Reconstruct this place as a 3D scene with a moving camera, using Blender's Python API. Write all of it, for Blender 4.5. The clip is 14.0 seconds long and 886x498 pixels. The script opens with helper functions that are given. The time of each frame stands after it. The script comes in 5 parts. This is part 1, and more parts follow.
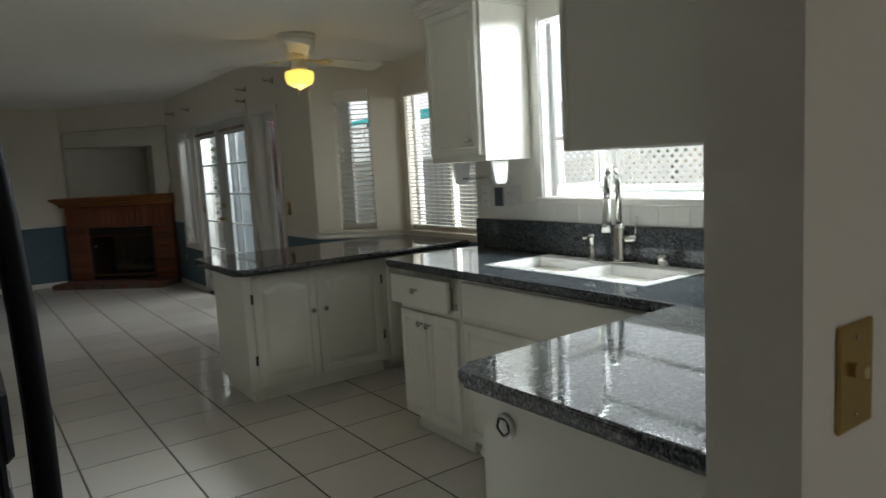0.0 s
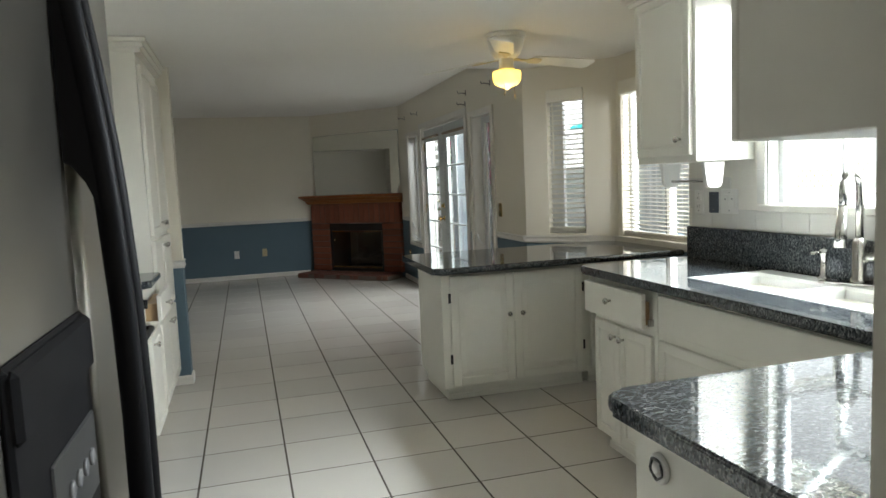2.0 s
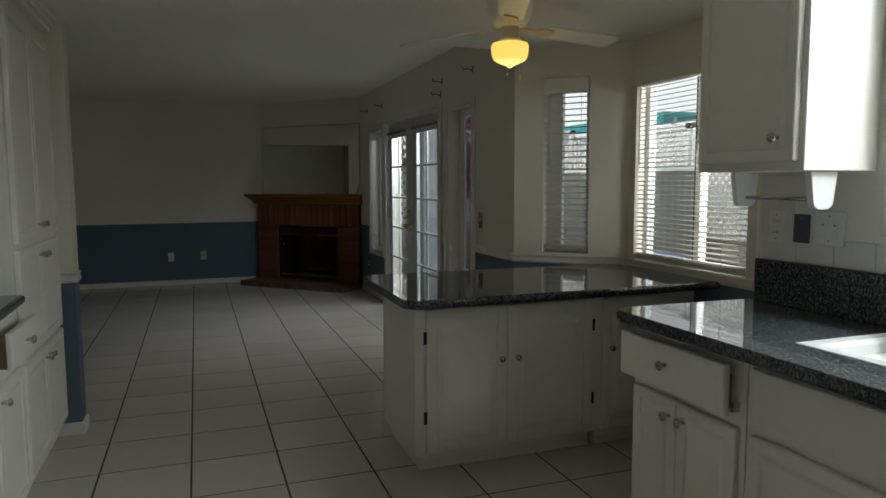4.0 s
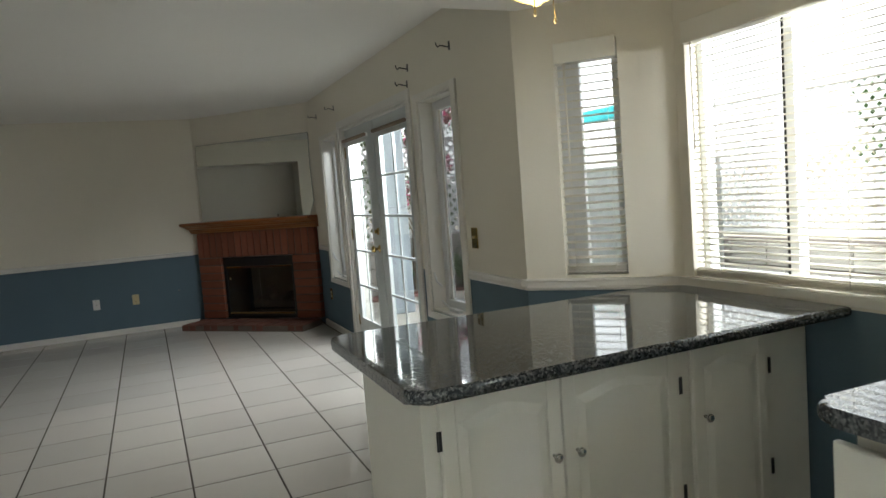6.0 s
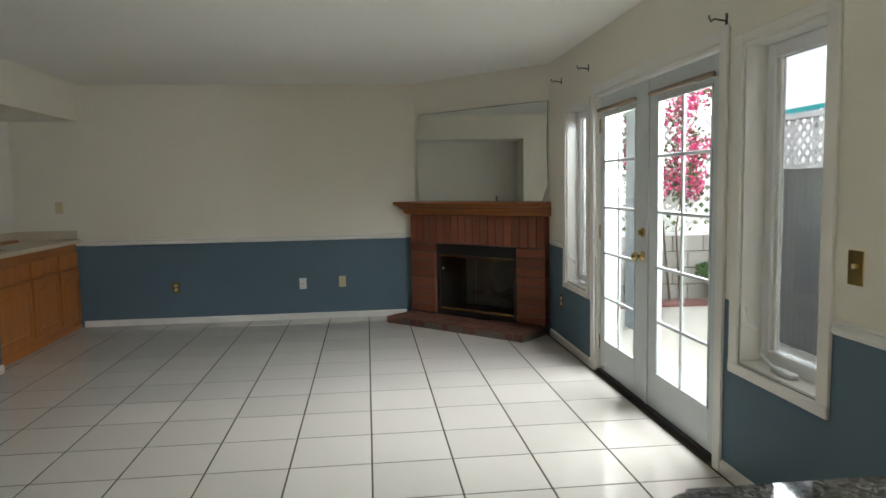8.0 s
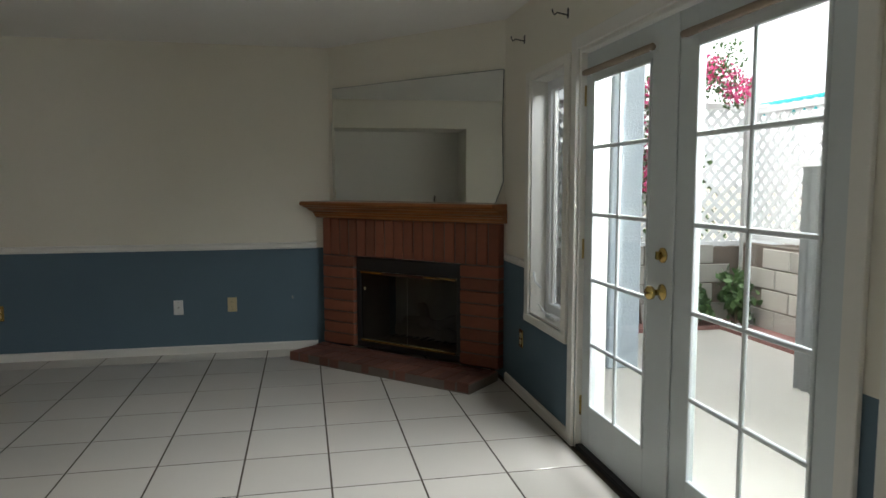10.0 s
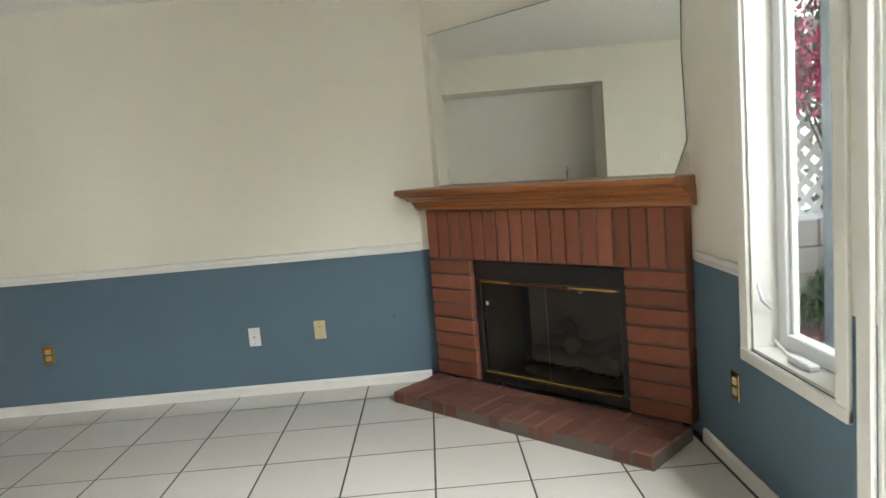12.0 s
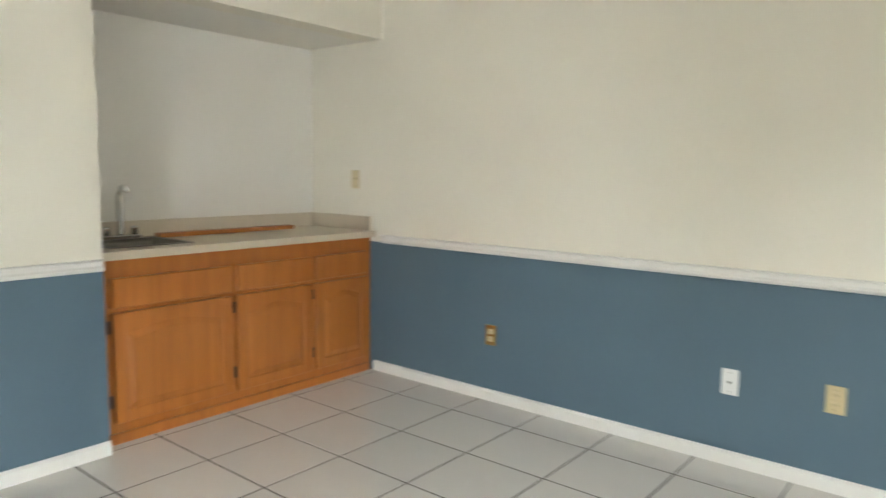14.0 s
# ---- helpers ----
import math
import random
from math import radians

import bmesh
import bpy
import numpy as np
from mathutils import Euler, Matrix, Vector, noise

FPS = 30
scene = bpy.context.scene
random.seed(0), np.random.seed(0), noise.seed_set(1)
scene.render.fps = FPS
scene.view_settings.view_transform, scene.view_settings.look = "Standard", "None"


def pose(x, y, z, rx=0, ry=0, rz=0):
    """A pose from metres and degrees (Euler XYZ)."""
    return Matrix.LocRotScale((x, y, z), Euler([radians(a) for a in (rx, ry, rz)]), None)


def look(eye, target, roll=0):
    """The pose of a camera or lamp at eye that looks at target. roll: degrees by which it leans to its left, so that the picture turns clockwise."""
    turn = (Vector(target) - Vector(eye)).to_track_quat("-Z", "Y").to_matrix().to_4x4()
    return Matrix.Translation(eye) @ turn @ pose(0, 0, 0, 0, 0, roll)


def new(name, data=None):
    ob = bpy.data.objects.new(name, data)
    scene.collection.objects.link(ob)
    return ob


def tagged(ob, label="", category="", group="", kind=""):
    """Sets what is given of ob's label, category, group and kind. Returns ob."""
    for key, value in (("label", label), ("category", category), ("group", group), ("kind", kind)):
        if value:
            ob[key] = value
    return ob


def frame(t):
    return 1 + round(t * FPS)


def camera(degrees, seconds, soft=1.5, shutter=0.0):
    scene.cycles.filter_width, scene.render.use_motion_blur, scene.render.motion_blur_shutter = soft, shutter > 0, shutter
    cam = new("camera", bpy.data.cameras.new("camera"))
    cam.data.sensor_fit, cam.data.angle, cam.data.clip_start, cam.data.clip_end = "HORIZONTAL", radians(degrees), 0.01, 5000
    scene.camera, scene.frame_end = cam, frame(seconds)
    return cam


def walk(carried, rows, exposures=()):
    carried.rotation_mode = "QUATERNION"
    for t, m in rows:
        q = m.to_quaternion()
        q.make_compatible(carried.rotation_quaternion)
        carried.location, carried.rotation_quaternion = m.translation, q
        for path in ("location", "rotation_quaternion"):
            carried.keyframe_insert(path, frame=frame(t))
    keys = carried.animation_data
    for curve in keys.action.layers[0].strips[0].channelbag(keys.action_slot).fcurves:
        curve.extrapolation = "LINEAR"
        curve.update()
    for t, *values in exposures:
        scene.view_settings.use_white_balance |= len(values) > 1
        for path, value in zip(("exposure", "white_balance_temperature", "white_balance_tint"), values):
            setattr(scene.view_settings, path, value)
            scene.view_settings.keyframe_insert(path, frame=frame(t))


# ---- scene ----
cam = camera(65.8, 14.0, 1.5, 0.25)
PATH = [
    (0, (2.848, 0.429, 1.372), (3.99, 2.053, 1.131), -3.2),
    (0.5, (2.983, 0.458, 1.353), (3.809, 2.269, 1.156), -0.9),
    (1, (3.028, 0.452, 1.357), (3.542, 2.378, 1.188), -2.1),
    (1.5, (3.056, 0.404, 1.363), (3.512, 2.344, 1.196), -2.7),
    (2, (3.068, 0.472, 1.346), (3.617, 2.385, 1.15), -2.5),
    (2.5, (3.061, 0.689, 1.346), (3.697, 2.574, 1.144), -2.4),
    (3, (3.04, 0.906, 1.35), (3.835, 2.731, 1.153), -1.7),
    (3.5, (3.166, 1.168, 1.343), (3.94, 2.999, 1.126), -0.9),
    (3.7, (3.207, 1.281, 1.35), (3.881, 3.153, 1.151), 0.2),
    (6, (3.51, 2.601, 1.356), (4.298, 4.432, 1.189), -4.4),
    (6.5, (3.581, 2.854, 1.378), (4.253, 4.73, 1.208), -2.6),
    (7, (3.531, 3.193, 1.374), (4.076, 5.111, 1.223), -6.8),
    (7.5, (3.566, 3.587, 1.362), (4.044, 5.52, 1.179), -2.1),
    (7.7, (3.585, 3.75, 1.383), (3.793, 5.73, 1.196), -0.8),
    (9.8, (3.838, 5.49, 1.321), (4.283, 7.431, 1.135), -2.9),
    (10, (3.901, 5.583, 1.347), (4.298, 7.534, 1.158), -0.1),
    (10.5, (3.939, 6.006, 1.343), (4.208, 7.977, 1.136), -3.6),
    (11, (4.037, 6.369, 1.344), (4.359, 8.33, 1.118), -3.6),
    (11.5, (4.078, 6.706, 1.424), (4.153, 8.68, 1.106), -3.2),
    (12, (4.081, 7.041, 1.358), (4.107, 9.025, 1.107), -4.9),
    (12.5, (4.119, 7.379, 1.345), (3.996, 9.36, 1.102), -1.1),
    (13, (4.023, 7.658, 1.327), (3.638, 9.604, 1.071), -3.8),
    (13.5, (3.892, 7.939, 1.308), (3.262, 9.82, 1.056), -1.7),
    (14, (3.778, 8.178, 1.276), (2.524, 9.72, 1.052), 0.8),
]
EXPOSURES = [(0, 0.5), (0.5, 0.55), (1, 1.15), (1.5, 1.55), (2.2, 1.55), (2.6, 0.85), (3, 0.3), (3.7, 0.0), (5.8, 1.55), (6, 1.6), (6.5, 0.9), (7, 1.4), (7.5, 2.2), (10, 1.5), (10.5, 1.1), (11, 1.45), (11.5, 2.35), (12, 3.4), (12.5, 3.7), (13, 3.8), (13.5, 3.55), (14, 3.75)]
walk(cam, [(t, look(eye, target, roll)) for t, eye, target, roll in PATH], EXPOSURES)

# ---- world and light ----
world = bpy.data.worlds.new("sky")
scene.world = world
world.use_nodes = True
wn = world.node_tree
sky = wn.nodes.new("ShaderNodeTexSky")
sky.sky_type, sky.sun_disc = "NISHITA", False
sky.sun_elevation, sky.sun_rotation = radians(58), radians(-75)
sky.air_density, sky.dust_density = 1.0, 8.0
haze = wn.nodes.new("ShaderNodeHueSaturation")
haze.inputs["Saturation"].default_value, haze.inputs["Value"].default_value = 0.35, 1.6
wn.links.new(sky.outputs["Color"], haze.inputs["Color"])
overcast = wn.nodes.new("ShaderNodeMix")
overcast.data_type = "RGBA"
overcast.inputs[0].default_value = 0.85
overcast.inputs[7].default_value = (7.0, 7.2, 7.4, 1)
wn.links.new(haze.outputs["Color"], overcast.inputs[6])
wn.links.new(overcast.outputs[2], wn.nodes["Background"].inputs["Color"])
wn.nodes["Background"].inputs["Strength"].default_value = 0.15
sun_data = bpy.data.lights.new("sun", "SUN")
sun_data.energy, sun_data.angle, sun_data.color = 0.8, radians(16), (1, 0.96, 0.9)
sun_lamp = new("sun", sun_data)
sun_lamp.matrix_world = look((-4, 5, 12), (2, 6.6, 0))


def window_lamp(name, loc, target, w, h, power, colour=(0.93, 0.97, 1.0)):
    d = bpy.data.lights.new(name, "AREA")
    d.shape, d.size, d.size_y, d.energy, d.color = "RECTANGLE", w, h, power, colour
    o = new(name, d)
    o.matrix_world = look(loc, target)
    return o


window_lamp("daylight_doors", (5.80, 7.92, 2.14), (1.2, 8.6, 1.0), 1.7, 0.4, 46)
window_lamp("daylight_bay", (6.12, 3.80, 1.45), (4.3, 5.6, 1.3), 0.35, 1.1, 26)
window_lamp("daylight_garden", (5.75, 2.3, 2.25), (2.6, 2.5, 0.8), 1.25, 0.45, 135, (0.86, 0.94, 1.0))
window_lamp("daylight_garden_side", (5.55, 1.42, 1.6), (4.0, 3.2, 1.3), 0.4, 0.8, 4, (0.86, 0.94, 1.0))
# added fill lamp behind the camera, at an invented window, brightening the kitchen
window_lamp("added_fill_south", (4.2, -2.9, 1.5), (3.6, 2.0, 1.0), 1.2, 1.0, 3, (1.0, 0.95, 0.86))

# ---- materials ----


def nodes_of(m):
    return m.node_tree.nodes, m.node_tree.links


def mat(name, rgb, rough=0.6, metal=0.0, vary=0.06, scale=6.0, bump=0.0, bump_scale=150.0, coat=0.0, rand=0.0, spec=0.5):
    m = bpy.data.materials.new(name)
    m.use_nodes = True
    n, l = nodes_of(m)
    b = n["Principled BSDF"]
    b.inputs["Roughness"].default_value, b.inputs["Metallic"].default_value = rough, metal
    b.inputs["Coat Weight"].default_value = coat
    b.inputs["Coat Roughness"].default_value = 0.08
    b.inputs["Specular IOR Level"].default_value = spec
    tc = n.new("ShaderNodeTexCoord")
    big = n.new("ShaderNodeTexNoise")
    big.inputs["Scale"].default_value, big.inputs["Detail"].default_value = scale, 6
    l.new(tc.outputs["Object"], big.inputs["Vector"])
    mix = n.new("ShaderNodeMix")
    mix.data_type = "RGBA"
    mix.inputs[6].default_value = (*[c * (1 - vary) for c in rgb], 1)
    mix.inputs[7].default_value = (*[min(1, c * (1 + vary)) for c in rgb], 1)
    l.new(big.outputs["Fac"], mix.inputs[0])
    out = mix.outputs[2]
    if rand:
        oi = n.new("ShaderNodeObjectInfo")
        hsv = n.new("ShaderNodeHueSaturation")
        mr = n.new("ShaderNodeMapRange")
        mr.inputs[3].default_value, mr.inputs[4].default_value = 1 - rand, 1 + rand
        l.new(oi.outputs["Random"], mr.inputs[0])
        l.new(mr.outputs[0], hsv.inputs["Value"])
        l.new(out, hsv.inputs["Color"])
        out = hsv.outputs["Color"]
    l.new(out, b.inputs["Base Color"])
    rr = n.new("ShaderNodeMapRange")
    rr.inputs[3].default_value, rr.inputs[4].default_value = rough * 0.85, min(1, rough * 1.15)
    l.new(big.outputs["Fac"], rr.inputs[0])
    l.new(rr.outputs[0], b.inputs["Roughness"])
    if bump:
        fine = n.new("ShaderNodeTexNoise")
        fine.inputs["Scale"].default_value, fine.inputs["Detail"].default_value = bump_scale, 4
        l.new(tc.outputs["Object"], fine.inputs["Vector"])
        bp = n.new("ShaderNodeBump")
        bp.inputs["Strength"].default_value, bp.inputs["Distance"].default_value = bump, 0.004
        l.new(fine.outputs["Fac"], bp.inputs["Height"])
        l.new(bp.outputs["Normal"], b.inputs["Normal"])
    return m


def two_tone(name, upper, lower, height):
    """Wall paint with a darker wainscot band up to the chair rail."""
    m = mat(name, upper, 0.75, vary=0.03, scale=2.5, bump=0.25, bump_scale=90)
    n, l = nodes_of(m)
    b = n["Principled BSDF"]
    geo, sep, less = n.new("ShaderNodeNewGeometry"), n.new("ShaderNodeSeparateXYZ"), n.new("ShaderNodeMath")
    less.operation, less.inputs[1].default_value = "LESS_THAN", height
    l.new(geo.outputs["Position"], sep.inputs[0])
    l.new(sep.outputs["Z"], less.inputs[0])
    old = b.inputs["Base Color"].links[0].from_socket
    low = n.new("ShaderNodeMix")
    low.data_type = "RGBA"
    noise_low = n.new("ShaderNodeTexNoise")
    noise_low.inputs["Scale"].default_value = 3
    low.inputs[6].default_value = (*[c * 0.92 for c in lower], 1)
    low.inputs[7].default_value = (*[c * 1.08 for c in lower], 1)
    l.new(noise_low.outputs["Fac"], low.inputs[0])
    mix = n.new("ShaderNodeMix")
    mix.data_type = "RGBA"
    l.new(less.outputs[0], mix.inputs[0])
    l.new(old, mix.inputs[6])
    l.new(low.outputs[2], mix.inputs[7])
    l.new(mix.outputs[2], b.inputs["Base Color"])
    return m


def granite(name):
    m = mat(name, (0.05, 0.06, 0.075), 0.12, vary=0.3, scale=12, spec=0.6)
    n, l = nodes_of(m)
    b = n["Principled BSDF"]
    tc = n.new("ShaderNodeTexCoord")
    mp = n.new("ShaderNodeMapping")
    mp.inputs["Scale"].default_value = (1.0, 1.6, 1.0)
    l.new(tc.outputs["Object"], mp.inputs[0])
    v = n.new("ShaderNodeTexVoronoi")
    v.inputs["Scale"].default_value = 150
    w = n.new("ShaderNodeTexNoise")
    w.inputs["Scale"].default_value, w.inputs["Detail"].default_value = 95, 5
    l.new(mp.outputs[0], v.inputs["Vector"])
    l.new(mp.outputs[0], w.inputs["Vector"])
    sep = n.new("ShaderNodeSeparateColor")
    l.new(v.outputs["Color"], sep.inputs[0])
    add = n.new("ShaderNodeMath")
    add.operation = "MULTIPLY"
    l.new(sep.outputs[0], add.inputs[0])
    l.new(w.outputs["Fac"], add.inputs[1])
    ramp = n.new("ShaderNodeValToRGB")
    e = ramp.color_ramp.elements
    e[0].position, e[0].color = 0.06, (0.016, 0.019, 0.024, 1)
    e[1].position, e[1].color = 0.66, (0.24, 0.25, 0.25, 1)
    mid = e.new(0.27)
    mid.color = (0.055, 0.064, 0.07, 1)
    l.new(add.outputs[0], ramp.inputs[0])
    l.new(ramp.outputs[0], b.inputs["Base Color"])
    for k in list(b.inputs["Roughness"].links):
        l.remove(k)
    b.inputs["Roughness"].default_value = 0.05
    b.inputs["Coat Weight"].default_value = 0.12
    b.inputs["Coat Roughness"].default_value = 0.02
    return m


def wood(name, light, dark, rough, axis, scale=14):
    m = mat(name, light, rough, vary=0.1, bump=0.1, bump_scale=60, coat=0.3)
    n, l = nodes_of(m)
    b = n["Principled BSDF"]
    tc, mp = n.new("ShaderNodeTexCoord"), n.new("ShaderNodeMapping")
    s = [scale, scale, scale]
    s[axis] = scale * 0.06
    mp.inputs["Scale"].default_value = s
    l.new(tc.outputs["Object"], mp.inputs[0])
    t = n.new("ShaderNodeTexNoise")
    t.inputs["Scale"].default_value, t.inputs["Detail"].default_value, t.inputs["Distortion"].default_value = 3, 8, 0.6
    l.new(mp.outputs[0], t.inputs["Vector"])
    ramp = n.new("ShaderNodeValToRGB")
    e = ramp.color_ramp.elements
    e[0].position, e[0].color = 0.3, (*dark, 1)
    e[1].position, e[1].color = 0.7, (*light, 1)
    l.new(t.outputs["Fac"], ramp.inputs[0])
    l.new(ramp.outputs[0], b.inputs["Base Color"])
    return m


def glass(name, tint=(0.97, 0.99, 0.98)):
    m = bpy.data.materials.new(name)
    m.use_nodes = True
    n, l = nodes_of(m)
    b = n["Principled BSDF"]
    tr = n.new("ShaderNodeBsdfTransparent")
    tr.inputs[0].default_value = (*tint, 1)
    gl = n.new("ShaderNodeBsdfGlossy")
    gl.inputs["Roughness"].default_value = 0.02
    fr = n.new("ShaderNodeLayerWeight")
    fr.inputs[0].default_value = 0.5
    pw, sc = n.new("ShaderNodeMath"), n.new("ShaderNodeMath")
    pw.operation, pw.inputs[1].default_value = "POWER", 5
    sc.operation, sc.inputs[1].default_value, sc.inputs[2].default_value = "MULTIPLY_ADD", 0.8, 0.025
    l.new(fr.outputs["Facing"], pw.inputs[0])
    l.new(pw.outputs[0], sc.inputs[0])
    mx = n.new("ShaderNodeMixShader")
    l.new(sc.outputs[0], mx.inputs[0])
    l.new(tr.outputs[0], mx.inputs[1])
    l.new(gl.outputs[0], mx.inputs[2])
    l.new(mx.outputs[0], n["Material Output"].inputs[0])
    n.remove(b)
    return m


BLUE = (0.098, 0.155, 0.195)
M_WALL = two_tone("cream_and_blue_paint", (0.78, 0.74, 0.635), BLUE, 0.832)
M_KWALL = mat("white_wall_paint", (0.79, 0.765, 0.70), 0.7, vary=0.03, scale=2.5, bump=0.25, bump_scale=90)
M_CEIL = mat("ceiling_paint", (0.86, 0.845, 0.80), 0.85, vary=0.03, scale=1.5, bump=0.4, bump_scale=60)
M_TRIM = mat("white_gloss_trim", (0.75, 0.73, 0.68), 0.35, vary=0.04, scale=9)
M_TILE = mat("glazed_floor_tile", (0.61, 0.58, 0.53), 0.09, vary=0.05, scale=3.0, bump=0.05, bump_scale=25, rand=0.05)
M_GROUT = mat("dark_grout", (0.085, 0.07, 0.058), 0.9, vary=0.25, scale=20, bump=0.3, spec=0.15)
M_GRANITE = granite("blue_grey_granite")
M_GRANITE.node_tree.nodes["Principled BSDF"].inputs["Specular IOR Level"].default_value = 0.4
M_CAB = mat("white_cabinet_paint", (0.79, 0.77, 0.69), 0.38, vary=0.05, scale=5, bump=0.06, bump_scale=40)
M_OAK = wood("honey_oak", (0.45, 0.158, 0.028), (0.36, 0.118, 0.02), 0.35, 2, 7)
M_MANTEL = wood("mantel_oak", (0.34, 0.120, 0.028), (0.22, 0.072, 0.016), 0.3, 0, 10)
M_BRICK = mat("red_brick", (0.23, 0.075, 0.040), 0.75, vary=0.22, scale=14, bump=0.5, bump_scale=120, rand=0.22)
M_HEARTH = mat("hearth_brick", (0.145, 0.058, 0.040), 0.7, vary=0.25, scale=12, bump=0.5, bump_scale=120, rand=0.2)
M_MORTAR = mat("grey_mortar", (0.14, 0.11, 0.09), 0.9, vary=0.2, scale=30, bump=0.5)
M_SOOT = mat("sooty_firebox", (0.16, 0.15, 0.14), 0.9, vary=0.4, scale=10)
M_BLACK = mat("black_metal", (0.012, 0.012, 0.013), 0.35, vary=0.2)
M_PLASTIC = mat("black_plastic", (0.008, 0.008, 0.009), 0.5, vary=0.15, spec=0.1)
M_STEEL = mat("brushed_stainless", (0.19, 0.180, 0.160), 0.36, metal=1.0, vary=0.06, scale=4)
M_CHROME = mat("brushed_nickel", (0.55, 0.54, 0.51), 0.18, metal=1.0, vary=0.05)
M_BRASS = mat("polished_brass", (0.55, 0.40, 0.14), 0.22, metal=1.0, vary=0.08)
M_PLATE = mat("white_plastic_plate", (0.78, 0.77, 0.74), 0.4, vary=0.02)
M_IVORY = mat("ivory_plastic", (0.62, 0.52, 0.30), 0.4, vary=0.03)
M_PORCELAIN = mat("white_porcelain", (0.82, 0.82, 0.80), 0.1, vary=0.02)
M_BLIND = mat("vinyl_blind", (0.80, 0.78, 0.71), 0.45, vary=0.03)
bn, bl_links = nodes_of(M_BLIND)
thin = bn.new("ShaderNodeBsdfTranslucent")
thin.inputs["Color"].default_value = (0.80, 0.77, 0.68, 1)
thin_mix = bn.new("ShaderNodeMixShader")
thin_mix.inputs[0].default_value = 0.38
bl_links.new(bn["Principled BSDF"].outputs[0], thin_mix.inputs[1])
bl_links.new(thin.outputs[0], thin_mix.inputs[2])
bl_links.new(thin_mix.outputs[0], bn["Material Output"].inputs[0])
M_ALU = mat("white_window_frame", (0.74, 0.75, 0.75), 0.4, vary=0.03)
M_DOOR = mat("pale_grey_door_paint", (0.60, 0.64, 0.64), 0.4, vary=0.04, scale=8)
M_SHADE = mat("brown_shade_cloth", (0.26, 0.20, 0.15), 0.8, vary=0.15, scale=30, bump=0.3)
M_GLASS = glass("window_glass")
M_SCREEN = glass("screened_window_glass", (0.52, 0.53, 0.53))
M_SMOKE = glass("smoked_fire_glass", (0.62, 0.61, 0.59))
M_MIRROR = mat("silver_mirror", (0.86, 0.88, 0.85), 0.005, metal=1.0, vary=0.0)
M_CONCRETE = mat("patio_concrete", (0.46, 0.44, 0.41), 0.85, vary=0.12, scale=2, bump=0.4)
M_BLOCK = mat("concrete_block", (0.36, 0.34, 0.31), 0.9, vary=0.15, scale=6, bump=0.5, rand=0.1)
M_LATTICE = mat("white_lattice", (0.74, 0.75, 0.76), 0.6, vary=0.05)
M_STUCCO = mat("pale_blue_stucco", (0.36, 0.41, 0.46), 0.9, vary=0.08, scale=12, bump=0.9, bump_scale=45)
M_TEAL = mat("teal_awning", (0.02, 0.33, 0.36), 0.7, vary=0.1)
M_GREYWOOD = mat("weathered_grey_boards", (0.40, 0.40, 0.39), 0.8, vary=0.15, scale=9)
M_LEAF = mat("green_leaves", (0.06, 0.12, 0.035), 0.55, vary=0.35, scale=3)
M_FLOWER = mat("magenta_bracts", (0.55, 0.03, 0.16), 0.6, vary=0.3, scale=4)
M_BARK = mat("bark", (0.12, 0.09, 0.06), 0.9, vary=0.3, bump=0.6)
M_HILL = mat("dry_hillside", (0.30, 0.25, 0.17), 0.95, vary=0.2, scale=0.05)
M_LAMP = bpy.data.materials.new("warm_lamp_glass")
M_LAMP.use_nodes = True
M_LAMP.node_tree.nodes["Principled BSDF"].inputs["Base Color"].default_value = (0.9, 0.8, 0.55, 1)
M_LAMP.node_tree.nodes["Principled BSDF"].inputs["Emission Color"].default_value = (1.0, 0.66, 0.10, 1)
M_LAMP.node_tree.nodes["Principled BSDF"].inputs["Emission Strength"].default_value = 0.95
M_BULB = bpy.data.materials.new("drawer_wood")
M_BULB.use_nodes = True
M_BULB.node_tree.nodes["Principled BSDF"].inputs["Base Color"].default_value = (0.42, 0.28, 0.15, 1)

# ---- shape helpers ----


def box(bm, x0, x1, y0, y1, z0, z1, bevel=0.0, seg=1):
    c = bmesh.ops.create_cube(bm, size=1.0)["verts"]
    for v in c:
        v.co = ((x0 + x1) / 2 + v.co.x * (x1 - x0), (y0 + y1) / 2 + v.co.y * (y1 - y0), (z0 + z1) / 2 + v.co.z * (z1 - z0))
    if bevel:
        es = list({e for v in c for e in v.link_edges})
        bmesh.ops.bevel(bm, geom=es, offset=bevel, segments=seg, profile=0.5, affect="EDGES")
    return bm


def boxes(*args, bevel=0.0):
    bm = bmesh.new()
    for a in args:
        box(bm, *a, bevel=bevel)
    return bm


def prism(pts, z0, z1, bevel=0.0, seg=2):
    """An upright slab over a polygon of floor points (anticlockwise)."""
    bm = bmesh.new()
    lo = [bm.verts.new((x, y, z0)) for x, y in pts]
    hi = [bm.verts.new((x, y, z1)) for x, y in pts]
    n = len(pts)
    bm.faces.new(lo[::-1])
    bm.faces.new(hi)
    for i in range(n):
        bm.faces.new((lo[i], lo[(i + 1) % n], hi[(i + 1) % n], hi[i]))
    if bevel:
        es = [e for e in bm.edges if abs(e.verts[0].co.z - e.verts[1].co.z) < 1e-6]
        bmesh.ops.bevel(bm, geom=es, offset=bevel, segments=seg, profile=0.5, affect="EDGES")
    return bm


